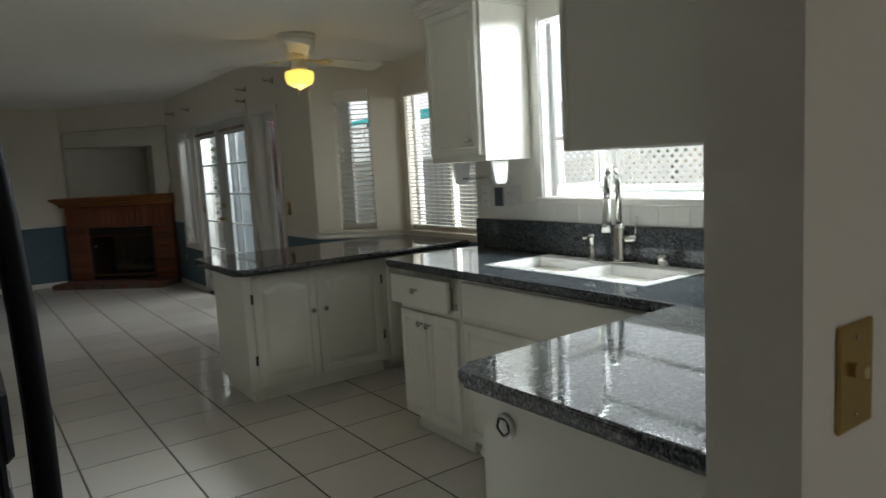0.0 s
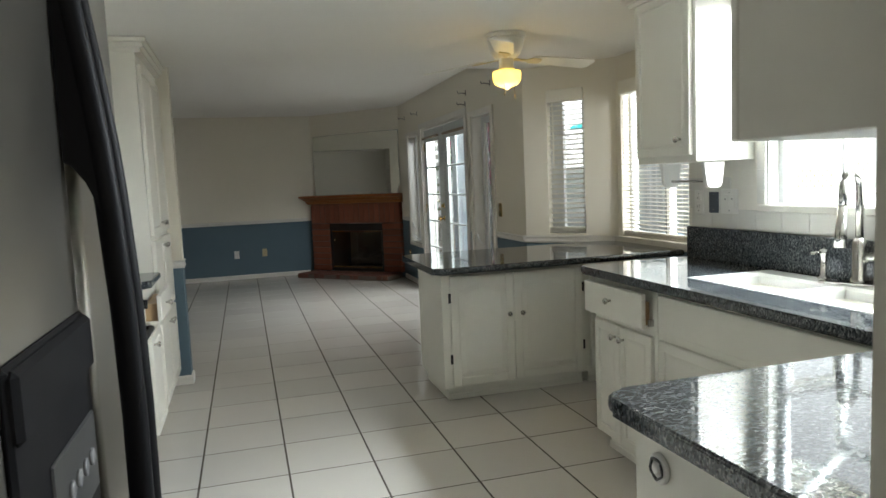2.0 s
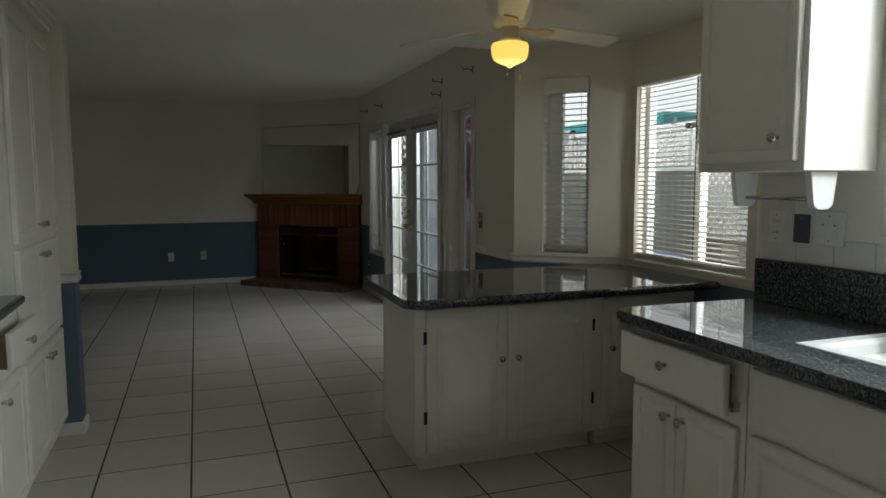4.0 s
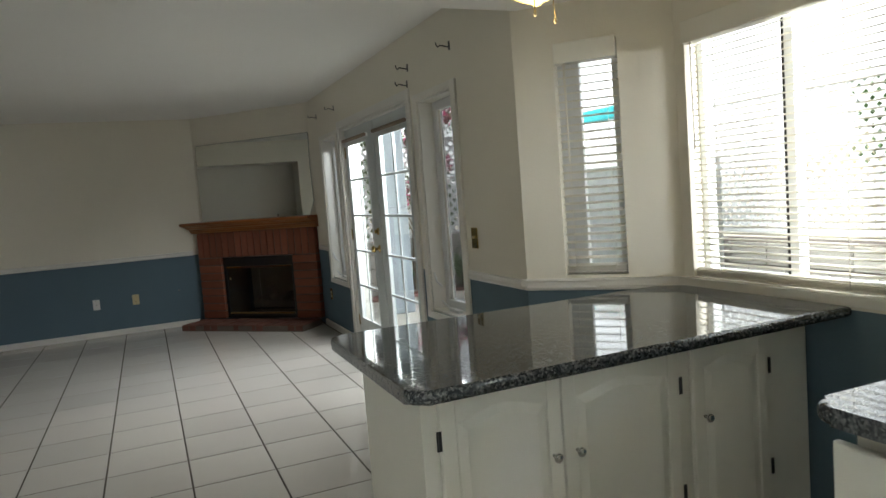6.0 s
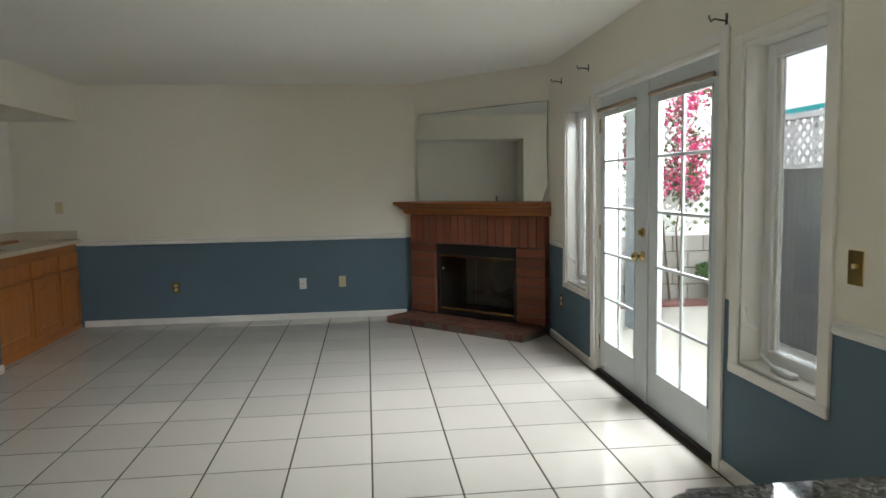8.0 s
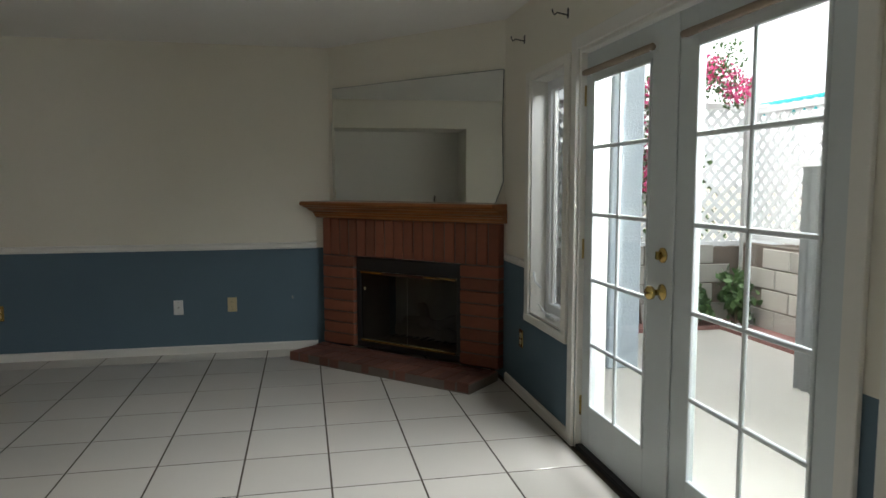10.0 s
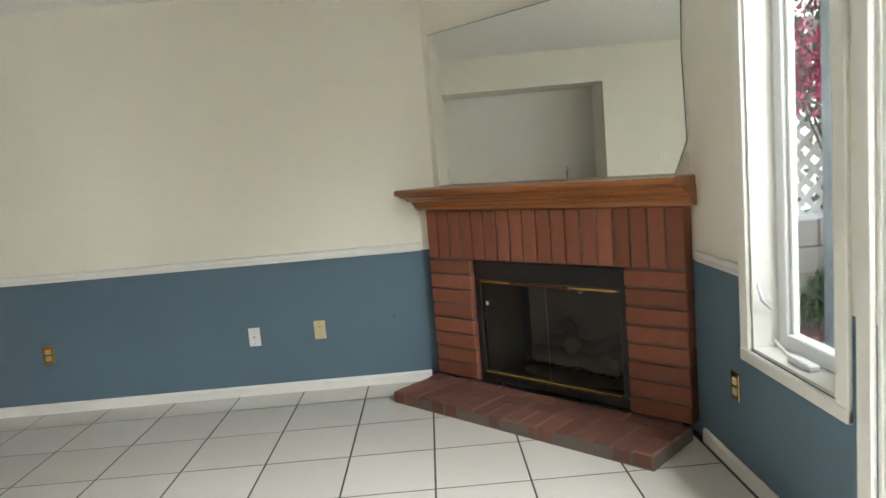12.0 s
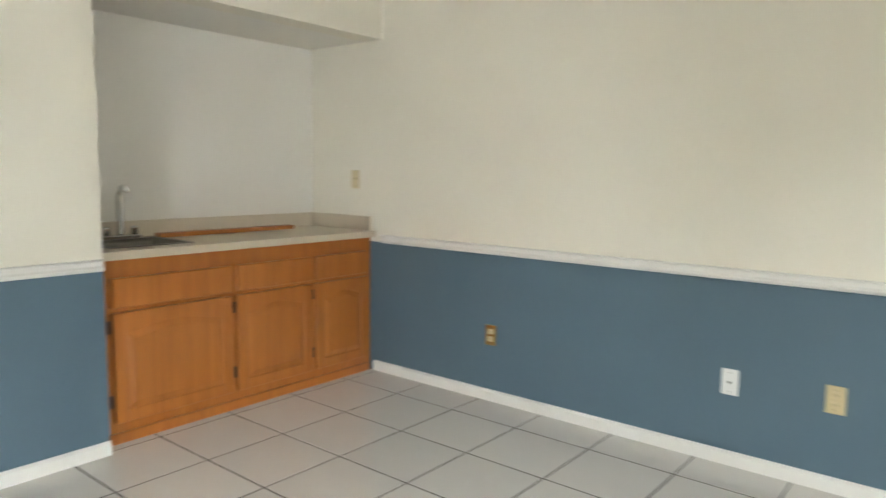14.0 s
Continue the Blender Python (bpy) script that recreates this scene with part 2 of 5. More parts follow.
def lathe(profile, seg=20, axis="Z"):
    bm = bmesh.new()
    rings = []
    for r, z in profile:
        rings.append([bm.verts.new((max(r, 1e-4) * math.cos(2 * math.pi * k / seg), max(r, 1e-4) * math.sin(2 * math.pi * k / seg), z)) for k in range(seg)])
    for a, b in zip(rings, rings[1:]):
        for k in range(seg):
            bm.faces.new((a[k], a[(k + 1) % seg], b[(k + 1) % seg], b[k]))
    bm.faces.new(rings[0][::-1])
    bm.faces.new(rings[-1])
    for f in bm.faces:
        f.smooth = True
    if axis == "X":
        bm.transform(Matrix.Rotation(radians(90), 4, "Y"))
    if axis == "Y":
        bm.transform(Matrix.Rotation(radians(-90), 4, "X"))
    bmesh.ops.recalc_face_normals(bm, faces=bm.faces)
    return bm


def tube(points, radius, seg=10):
    """A round bar swept along points."""
    bm = bmesh.new()
    rings = []
    pts = [Vector(p) for p in points]
    for i, p in enumerate(pts):
        d = (pts[min(i + 1, len(pts) - 1)] - pts[max(i - 1, 0)]).normalized()
        side = d.cross(Vector((0.31, 0.17, 0.93)) if abs(d.z) < 0.9 else Vector((1, 0, 0))).normalized()
        up = d.cross(side)
        r = radius[i] if isinstance(radius, (list, tuple)) else radius
        rings.append([bm.verts.new(p + r * (math.cos(2 * math.pi * k / seg) * side + math.sin(2 * math.pi * k / seg) * up)) for k in range(seg)])
    for a, b in zip(rings, rings[1:]):
        for k in range(seg):
            bm.faces.new((a[k], a[(k + 1) % seg], b[(k + 1) % seg], b[k]))
    bm.faces.new(rings[0][::-1])
    bm.faces.new(rings[-1])
    for f in bm.faces:
        f.smooth = True
    bmesh.ops.recalc_face_normals(bm, faces=bm.faces)
    return bm


def mesh_of(name, bm, material):
    me = bpy.data.meshes.new(name)
    bmesh.ops.recalc_face_normals(bm, faces=bm.faces)
    bm.to_mesh(me)
    bm.free()
    me.materials.append(material)
    return me


def part(name, bm, material, parent=None, label="", at=None):
    ob = new(name, mesh_of(name, bm, material))
    if parent is not None:
        ob.parent = parent
    if at is not None:
        ob.matrix_basis = at
    if label:
        ob["label"] = label
    return ob


def thing(name, label, category, at=None, group=""):
    ob = new(name)
    ob.empty_display_size = 0.1
    if at is not None:
        ob.matrix_basis = at
    return tagged(ob, label, category, group)


def structure(name, bm, material, label="", category="", parent=None):
    ob = part(name, bm, material, parent)
    return tagged(ob, label, category, kind="structure")


def panel_door(w, h, t=0.02, rim=0.055, arch=0.0):
    """A framed door leaf with a recessed bevelled panel; front towards -y, foot at z 0, left edge at x 0."""
    bm = bmesh.new()
    box(bm, 0, w, -t, 0, 0, h)
    front = min(bm.faces, key=lambda f: f.calc_center_median().y)
    if rim * 2 < min(w, h) * 0.8:
        bmesh.ops.inset_region(bm, faces=[front], thickness=rim, depth=0)
        bmesh.ops.inset_region(bm, faces=[front], thickness=0.006, depth=-0.008)
        bmesh.ops.inset_region(bm, faces=[front], thickness=0.018, depth=0.006)
    outer = [e for e in bm.edges if all(abs(v.co.y + t) < 1e-5 for v in e.verts) and (all(v.co.x < 1e-5 for v in e.verts) or all(v.co.x > w - 1e-5 for v in e.verts) or all(v.co.z < 1e-5 for v in e.verts) or all(v.co.z > h - 1e-5 for v in e.verts))]
    bmesh.ops.bevel(bm, geom=outer, offset=0.006, segments=2, profile=0.5, affect="EDGES")
    return bm


def arch_door(parent, material, at, w, h, t=0.03, rim=0.058, rise=0.035, n=14):
    """A leaf with stiles and rails and a raised panel under a cathedral arch; front towards -y."""
    def arch(inset):
        x0, x1, z1 = rim + inset, w - rim - inset, h - rim - inset
        return [(x1 + (x0 - x1) * k / n, z1 - rise + rise * math.sin(math.pi * k / n) ** 1.5) for k in range(n + 1)]

    leaf = part("door", boxes((0, w, -t + 0.009, 0, 0, h)), material, parent, at=at)
    for nm, x0, x1, y0, z1 in (("stile", 0, rim, -t, h), ("stile", w - rim, w, -t, h), ("bottom_rail", rim, w - rim, -t + 0.0005, rim)):
        part(nm, boxes((x0, x1, y0, -t + 0.0088, 0, z1), bevel=0.003), material, leaf)
    bm = bmesh.new()
    curve = arch(0.0)
    low = [bm.verts.new((x, -t + 0.0005, z)) for x, z in curve]
    back = [bm.verts.new((x, -t + 0.0095, z)) for x, z in curve]
    top = [bm.verts.new((x, -t + 0.0005, h - 0.001)) for x, z in curve]
    for i in range(n):
        bm.faces.new((low[i + 1], low[i], top[i], top[i + 1]))
        bm.faces.new((low[i], low[i + 1], back[i + 1], back[i]))
    bmesh.ops.recalc_face_normals(bm, faces=bm.faces[:])
    part("head_rail", bm, material, leaf)
    bm = bmesh.new()
    rings = []
    for inset, y in ((0.007, -t + 0.0085), (0.012, -t + 0.0065), (0.034, -t - 0.0005)):
        pts = [(rim + inset, rim + inset), (w - rim - inset, rim + inset)] + arch(inset)
        rings.append([bm.verts.new((x, y, z)) for x, z in pts])
    for a, b in zip(rings, rings[1:]):
        for i in range(len(a)):
            j = (i + 1) % len(a)
            bm.faces.new((a[i], a[j], b[j], b[i]))
    bm.faces.new(rings[-1])
    bmesh.ops.recalc_face_normals(bm, faces=bm.faces[:])
    part("panel", bm, material, leaf)
    return leaf


def knob(parent, x, y, z, material=None):
    """Pulls point to -y of their parent."""
    bm = lathe([(0.006, 0), (0.006, 0.012), (0.011, 0.018), (0.0155, 0.024), (0.0155, 0.028), (0.010, 0.033), (0.0, 0.034)], 16)
    bm.transform(Matrix.Rotation(radians(90), 4, "X"))
    return part("knob", bm, material or M_CHROME, parent, "round brushed nickel knob", pose(x, y, z))


def hinge(parent, x, y, z):
    bm = boxes((-0.009, 0.009, -0.004, 0, -0.03, 0.03), (-0.005, 0.005, -0.009, -0.003, -0.028, 0.028), bevel=0.0015)
    return part("hinge", bm, M_BLACK, parent, "dark exposed hinge", pose(x, y, z))

# ---- structure ----
XR, YB, XL, XK = 5.24, 11.255, 0.78, 1.88
ZK, ZF = 2.2, 2.43
Y_STEP = 5.56
TILE, TX, TY = 0.406, 4.0, 4.5


def pierced(length, z0, z1, depth, openings):
    """A wall along +x with its face at y 0 and its body to y = depth, cut by openings (x0, x1, z0, z1)."""
    bm = bmesh.new()
    at = 0.0
    for a, b, lo, hi in sorted(openings):
        if a > at:
            box(bm, at, a, 0, depth, z0, z1)
        if lo > z0:
            box(bm, a, b, 0, depth, z0, lo)
        if hi < z1:
            box(bm, a, b, 0, depth, hi, z1)
        at = b
    if at < length:
        box(bm, at, length, 0, depth, z0, z1)
    return bm


def wall(name, p, q, z1, depth, material, openings=(), z0=0.0):
    """A wall whose room face runs from p to q, the body lying to the left of that way."""
    d = Vector((q[0] - p[0], q[1] - p[1]))
    bm = pierced(d.length, z0, z1, depth, openings)
    bm.transform(pose(p[0], p[1], 0, 0, 0, math.degrees(math.atan2(d.y, d.x))))
    return structure(name, bm, material)


structure("floor", boxes((-1.5, 5.41, -3.2, 11.6, -0.12, -0.0012), (5.411, 5.86, 3.4, 5.66, -0.12, -0.0012)), M_GROUT)
structure("ceiling", boxes((-1.5, 6.1, Y_STEP, 11.6, ZF, ZF + 0.12)), M_CEIL)
structure("ceiling", boxes((-1.5, 6.1, -3.2, Y_STEP, ZK, ZK + 0.35)), M_CEIL)
wall("wall_north", (5.4, YB), (-0.2, YB), ZF, -0.15, M_WALL)
# door wall: openings measured from its north end at YB
DOOR_Y0, DOOR_Y1, DOOR_TOP = 7.05, 8.80, 2.0
WIN = [(6.31, 6.86), (8.97, 9.52)]
wall("wall_east", (XR, 5.58), (XR, YB), ZF, -0.16, M_WALL,
     [(DOOR_Y0 - 5.58, DOOR_Y1 - 5.58, 0, DOOR_TOP), (WIN[0][0] - 5.58, WIN[0][1] - 5.58, 0.56, 1.96), (WIN[1][0] - 5.58, WIN[1][1] - 5.58, 0.56, 1.96)])
BA, BB, BC, BD = (XR, 5.58), (5.75, 5.03), (5.75, 4.00), (XR, 3.47)
bay_len = math.hypot(BB[0] - BA[0], BB[1] - BA[1])
wall("wall_bay_north", BB, BA, ZK, -0.14, M_WALL, [(bay_len - 0.50, bay_len - 0.20, 0.90, 2.0)])
wall("wall_bay_east", BC, BB, ZK, -0.14, M_WALL, [(0.06, 0.97, 0.88, 2.0)])
wall("wall_bay_south", BD, BC, ZK, -0.14, M_WALL)
GW_Y0, GW_Y1, GW_Z0, GW_Z1 = 1.62, 2.93, 1.19, 2.06
wall("wall_sink", (XR, 0.90), BD, ZK, -0.055, M_KWALL, [(GW_Y0 - 0.90, GW_Y1 - 0.90, GW_Z0, GW_Z1)])
structure("wall_partition", boxes((3.55, 5.4, 0.785, 0.90, 0, ZK)), M_KWALL)
# fridge side of the kitchen, the pantry end wall and the family room's west side
structure("wall_kitchen_west", boxes((XK - 0.15, XK, -3.0, 5.5, 0, ZK)), M_KWALL)
structure("wall_end", boxes((XL - 0.15, 2.63, 5.53, 5.67, 0, ZF)), M_WALL)
structure("wall_west", boxes((XL - 0.15, XL, 5.67, 7.75, 0, ZF), (XL - 0.15, XL, 7.75, 8.60, 2.07, ZF), (XL - 0.15, XL, 8.60, 9.53, 0, ZF), (XL - 0.15, XL, 9.53, YB, 2.07, ZF)), M_WALL)
structure("wall_niche_back", boxes((0.0, 0.12, 9.38, YB, 0, 2.2)), M_KWALL)
structure("wall_niche_side", boxes((0.12, XL - 0.15, 9.38, 9.53, 0, 2.2)), M_KWALL)
structure("ceiling_niche", boxes((0.12, XL - 0.15, 9.53, YB, 2.07, 2.2)), M_KWALL)
structure("wall_hall", boxes((-1.3, -1.15, 5.6, 9.3, 0, ZF), (-1.15, XL - 0.15, 5.6, 5.75, 0, ZF), (-1.15, XL - 0.15, 9.1, 9.25, 0, ZF)), M_KWALL)
# unseen south wall; its window opening is added for the fill lamp
structure("wall_south", boxes((XK - 0.15, 3.55, -3.15, -3.0, 0, ZK), (4.85, 5.4, -3.15, -3.0, 0, ZK), (3.55, 4.85, -3.15, -3.0, 0, 0.95), (3.55, 4.85, -3.15, -3.0, 2.05, ZK), (5.25, 5.4, -3.0, 0.785, 0, ZK)), M_KWALL)
structure("roof", boxes((-1.6, 5.5, -3.3, 5.9, 2.62, 2.75), (-1.6, 6.54, 5.9, 14.0, 2.66, 2.75)), M_STUCCO)
# diagonal corner above the fireplace
FP = pose(4.045, 11.165, 0, 0, 0, -45)
bm = boxes((-0.06, 1.70, 0.0, 0.06, 1.2, ZF))
bm.transform(FP @ pose(0, 0.112, 0, 0, 0, -1.8))
structure("wall_chimney", bm, M_WALL)


def strip(name, p, q, z0, profile, material):
    """A moulding along the floor line p to q; profile points are (out, up), out to the right of the way."""
    d = Vector((q[0] - p[0], q[1] - p[1]))
    bm = bmesh.new()
    ends = [[bm.verts.new((s, -o, z0 + u)) for o, u in profile] for s in (0, d.length)]
    n = len(profile)
    for i in range(n):
        bm.faces.new((ends[0][i], ends[0][(i + 1) % n], ends[1][(i + 1) % n], ends[1][i]))
    bm.faces.new(ends[0])
    bm.faces.new(ends[1][::-1])
    bm.transform(pose(p[0], p[1], 0, 0, 0, math.degrees(math.atan2(d.y, d.x))))
    return structure(name, bm, material)


BASE = [(0, 0), (0.014, 0), (0.014, 0.052), (0.006, 0.064), (0, 0.064)]
RAIL = [(0, -0.004), (0.010, 0), (0.014, 0.012), (0.008, 0.022), (0.008, 0.036), (0.016, 0.046), (0, 0.05)]
for p, q in [((XL - 0.06, YB), (4.0, YB)), ((XR, 10.0), (XR, 8.87)), ((XR, 6.98), (XR, 5.58)), ((XL, 8.60), (XL, 9.53)), ((2.63, 5.53), (2.63, 5.67)), ((2.5, 5.53), (2.644, 5.53)), ((2.63, 5.67), (XL, 5.67)), ((XL, 5.67), (XL, 7.75))]:
    strip("baseboard", p, q, 0, BASE, M_TRIM)
for p, q in [((XL, YB), (4.0, YB)), ((XR, 10.02), (XR, 9.60)), ((XR, 6.24), (XR, 5.58)), (BA, BB), ((XL, 8.60), (XL, 9.53)), ((2.63, 5.53), (2.63, 5.67)), ((2.5, 5.53), (2.646, 5.53)), ((2.63, 5.67), (XL, 5.67)), ((XL, 5.67), (XL, 7.75))]:
    strip("chair_rail", p, q, 0.83, RAIL, M_TRIM)
# the sill shelf round the bay
structure("window_sill", prism([(5.215, 5.60), (5.725, 5.035), (5.735, 4.0), (5.755, 4.0), (5.755, 5.04), (5.245, 5.60)], 0.845, 0.885, 0.006), M_TRIM)

# ---- kitchen cabinets ----


def base_cabinet(name, label, at, w, h, d, fronts, toe=0.09, toe_in=0.05, side_material=None, group="white kitchen cabinets"):
    """A unit with its front towards -y and left front corner at the origin. fronts: (kind, x0, x1, z0, z1, knobs, hinges)."""
    cab = thing(name, label, "cabinet", at, group)
    part("body", boxes((0, w, 0, d, toe, h)), M_CAB, cab)
    part("toe_kick", boxes((0.035, w - 0.01, toe_in, d - 0.01, 0, toe + 0.002)), M_CAB, cab)
    part("plinth_moulding", boxes((0.03, w - 0.008, toe_in - 0.008, toe_in - 0.0005, 0, 0.035), bevel=0.003), M_CAB, cab)
    for kind, x0, x1, z0, z1, knobs, hinges in fronts:
        if kind == "arched_door":
            o = arch_door(cab, M_CAB, pose(x0, -0.002, z0), x1 - x0, z1 - z0, 0.02, 0.05, 0.03)
        else:
            o = part(kind, panel_door(x1 - x0, z1 - z0, rim=0.055 if kind == "door" else 0.9), M_CAB, cab, at=pose(x0, -0.002, z0))
        for kx, kz in knobs:
            knob(o, kx - x0, -0.02, kz - z0)
        for hx, hz in hinges:
            hinge(o, hx - x0, -0.015, hz - z0)
    return cab


# peninsula: fronts towards the kitchen
PEN = pose(4.17, 4.39, 0)
base_cabinet("peninsula_cabinet", "white painted double-door peninsula cabinet with black hinges", PEN, 0.955, 0.80, 0.56,
             [("arched_door", 0.05, 0.455, 0.10, 0.775, [(0.42, 0.52)], [(0.045, 0.27), (0.045, 0.645)]),
              ("arched_door", 0.46, 0.925, 0.10, 0.775, [(0.505, 0.52)], [(0.93, 0.27), (0.93, 0.645)])], toe=0.085)
base_cabinet("peninsula_cabinet", "white painted single-door cabinet at the window end of the peninsula", PEN @ pose(0.955, 0, 0), 0.60, 0.80, 0.56,
             [("arched_door", 0.03, 0.38, 0.10, 0.775, [(0.075, 0.52)], [(0.385, 0.27), (0.385, 0.645)])], toe=0.085)


def rounded(pts, r, corners, n=5):
    """Rounds the named corners of a polygon."""
    out = []
    m = len(pts)
    for i, p in enumerate(pts):
        p = Vector(p)
        if i not in corners:
            out.append(tuple(p))
            continue
        a, b = (Vector(pts[i - 1]) - p).normalized(), (Vector(pts[(i + 1) % m]) - p).normalized()
        for k in range(n + 1):
            t = k / n
            u, v = p + a * r, p + b * r
            out.append(tuple(u * (1 - t) ** 2 + p * 2 * t * (1 - t) + v * t ** 2))
    return out


def worktop(label, pts, z0, z1, corners, bevel=0.016):
    bm = prism(rounded(pts, 0.05, corners), z0, z1, bevel, 3)
    for f in bm.faces:
        f.smooth = abs(f.normal.z) < 0.99 and abs(f.normal.z) > 0.01
    return tagged(part("worktop", bm, M_GRANITE), label, "countertop", "granite worktops")


worktop("polished blue-grey granite worktop on the peninsula cabinets", [(4.08, 4.21), (5.735, 4.21), (5.735, 5.0), (5.64, 5.10), (4.09, 5.10)], 0.81, 0.85, {0, 4})
# U-shaped run under the garden window
S_X0, S_Y1 = 4.62, 3.50
sink_hole = (4.80, 5.12, 1.98, 2.86)
top_z0, top_z1 = 0.872, 0.91
bm = prism(rounded([(3.735, 0.903), (XR - 0.003, 0.903), (XR - 0.003, 1.98), (4.80, 1.98), (4.80, 2.86), (XR - 0.003, 2.86), (XR - 0.003, S_Y1), (S_X0, S_Y1), (S_X0, 1.69), (3.735, 1.69)], 0.05, {7, 9}), top_z0, top_z1, 0.0)
es = [e for e in bm.edges if abs(e.verts[0].co.z - e.verts[1].co.z) < 1e-6 and not (min(v.co.x for v in e.verts) > 4.79 and max(v.co.y for v in e.verts) < 2.9)]
bmesh.ops.bevel(bm, geom=es, offset=0.014, segments=3, profile=0.5, affect="EDGES")
box(bm, 5.13, XR - 0.003, 1.98, 2.86, top_z0 + 0.001, top_z1 - 0.0005)
tagged(part("worktop", bm, M_GRANITE), "polished blue-grey granite U-shaped kitchen worktop", "countertop", "granite worktops")
tagged(part("backsplash", boxes((XR - 0.022, XR - 0.002, 1.025, 3.463, 0.9105, 1.068), bevel=0.003), M_GRANITE), "blue-grey granite backsplash strip on the wall", "backsplash", kind="structure")

tagged(part("backsplash", boxes((3.737, XR - 0.023, 0.902, 0.922, 0.9105, 1.068), bevel=0.003), M_GRANITE), "blue-grey granite backsplash along the partition wall", "backsplash", kind="structure")

# sink run cabinets face -x
def facing_west(x, y_north):
    return pose(x, y_north, 0, 0, 0, -90)


base_cabinet("sink_cabinet", "white painted drawer and double-door base cabinet, drawer ajar", facing_west(4.69, 3.45), 0.52, 0.87, 0.54,
             [("door", 0.02, 0.245, 0.10, 0.655, [(0.215, 0.60)], []), ("door", 0.25, 0.50, 0.10, 0.655, [(0.285, 0.60)], [])], toe=0.10)
dr = thing("drawer", "white painted kitchen drawer front standing slightly open", "drawer", facing_west(4.665, 3.45), "")
part("front", panel_door(0.50, 0.15, rim=0.9), M_CAB, dr, at=pose(-0.01, -0.012, 0.69))
part("drawer_box", boxes((0.03, 0.46, -0.005, 0.03, 0.70, 0.80)), M_BULB, dr)
knob(dr, 0.235, -0.032, 0.775)
part("slide", boxes((0.485, 0.495, 0.0, 0.03, 0.70, 0.73)), M_CHROME, dr, "metal drawer slide")
base_cabinet("sink_cabinet", "white painted sink base cabinet with false drawer panel", facing_west(4.69, 2.925), 1.22, 0.87, 0.54,
             [("panel", 0.03, 1.19, 0.69, 0.845, [], []), ("door", 0.03, 0.565, 0.10, 0.655, [(0.525, 0.60)], []), ("door", 0.575, 1.19, 0.10, 0.655, [(0.615, 0.60)], [])], toe=0.10)
endcab = thing("end_cabinet", "grey-white base unit closing the near end of the kitchen worktop", "cabinet", pose(3.79, 0.905, 0), "white kitchen cabinets")
part("body", boxes((0, 0.86, 0, 0.745, 0.09, 0.869), bevel=0.003), M_CAB, endcab)
part("toe_kick", boxes((0.02, 0.85, 0.02, 0.69, 0, 0.092)), M_CAB, endcab)
badge = part("air_gap_cap", lathe([(0.03, 0), (0.03, 0.006), (0.024, 0.011), (0.02, 0.008), (0.012, 0.008), (0.012, 0.012), (0, 0.012)], 20), M_PLATE, endcab, "round white vent cap", pose(-0.001, 0.655, 0.79, 0, -90, 0))
for k in range(5):
    part("slot", boxes((-0.002, 0.002, -0.012, 0.012, 0, 0.004)), M_BLACK, badge, at=pose(0.018 * math.cos(k * 1.257), 0.018 * math.sin(k * 1.257), 0.008, 0, 0, math.degrees(k * 1.257)))


def wall_cabinet(label, at, w, h, d, doors):
    cab = thing("wall_cabinet", label, "cabinet", at, "white kitchen cabinets")
    part("body", boxes((0, w, 0, d, 0, h), bevel=0.002), M_CAB, cab)
    for x0, x1, kx in doors:
        o = part("door", panel_door(x1 - x0, h - 0.10, rim=0.05), M_CAB, cab, at=pose(x0, -0.002, 0.03))
        knob(o, kx - x0, -0.02, 0.07)
    bm = bmesh.new()
    for i, (o, z) in enumerate([(0.012, h - 0.07), (0.026, h - 0.05), (0.04, h - 0.025)]):
        box(bm, -o, w + o, -o - 0.02, d - 0.002, z, h - 0.003 if i == 2 else z + 0.025)
    part("crown", bm, M_CAB, cab)
    return cab


wall_cabinet("white painted wall cabinet beside the garden window", pose(4.94, 3.455, 1.385, 0, 0, -90), 0.45, ZK - 1.387, 0.297, [(0.02, 0.43, 0.37)])
nearcab = thing("wall_cabinet", "white painted wall cabinet over the near worktop, blank end panel", "cabinet", pose(3.76, 0.902, 1.385), "white kitchen cabinets")
part("body", boxes((0, 0.9, 0, 0.41, 0, ZK - 1.388), bevel=0.002), M_CAB, nearcab)
part("face_frame", boxes((0.0, 0.9, 0.411, 0.428, 0, ZK - 1.388), bevel=0.003), M_CAB, nearcab)
holder = thing("paper_towel_holder", "white plastic paper towel brackets with a metal rod under the cabinet", "towel holder", pose(5.05, 2.99, 1.383))
for y in (0.05, 0.36):
    bm = prism(rounded([(-0.055, 0.0), (-0.036, -0.115), (0.036, -0.115), (0.055, 0.0)], 0.02, {1, 2}), -0.012, 0.012, 0.003, 1)
    bm.transform(Matrix.Rotation(radians(90), 4, "X"))
    part("bracket", bm, M_PLATE, holder, at=pose(0, y, 0))
part("rod", tube([(0, 0.06, -0.085), (0, 0.36, -0.085)], 0.006), M_CHROME, holder)

# ---- sink and tap ----
sink = thing("kitchen_sink", "white double-bowl porcelain sink set in the granite", "sink", pose(4.80, 1.98, 0.912))
bm = bmesh.new()
W, D = 0.36, 0.88


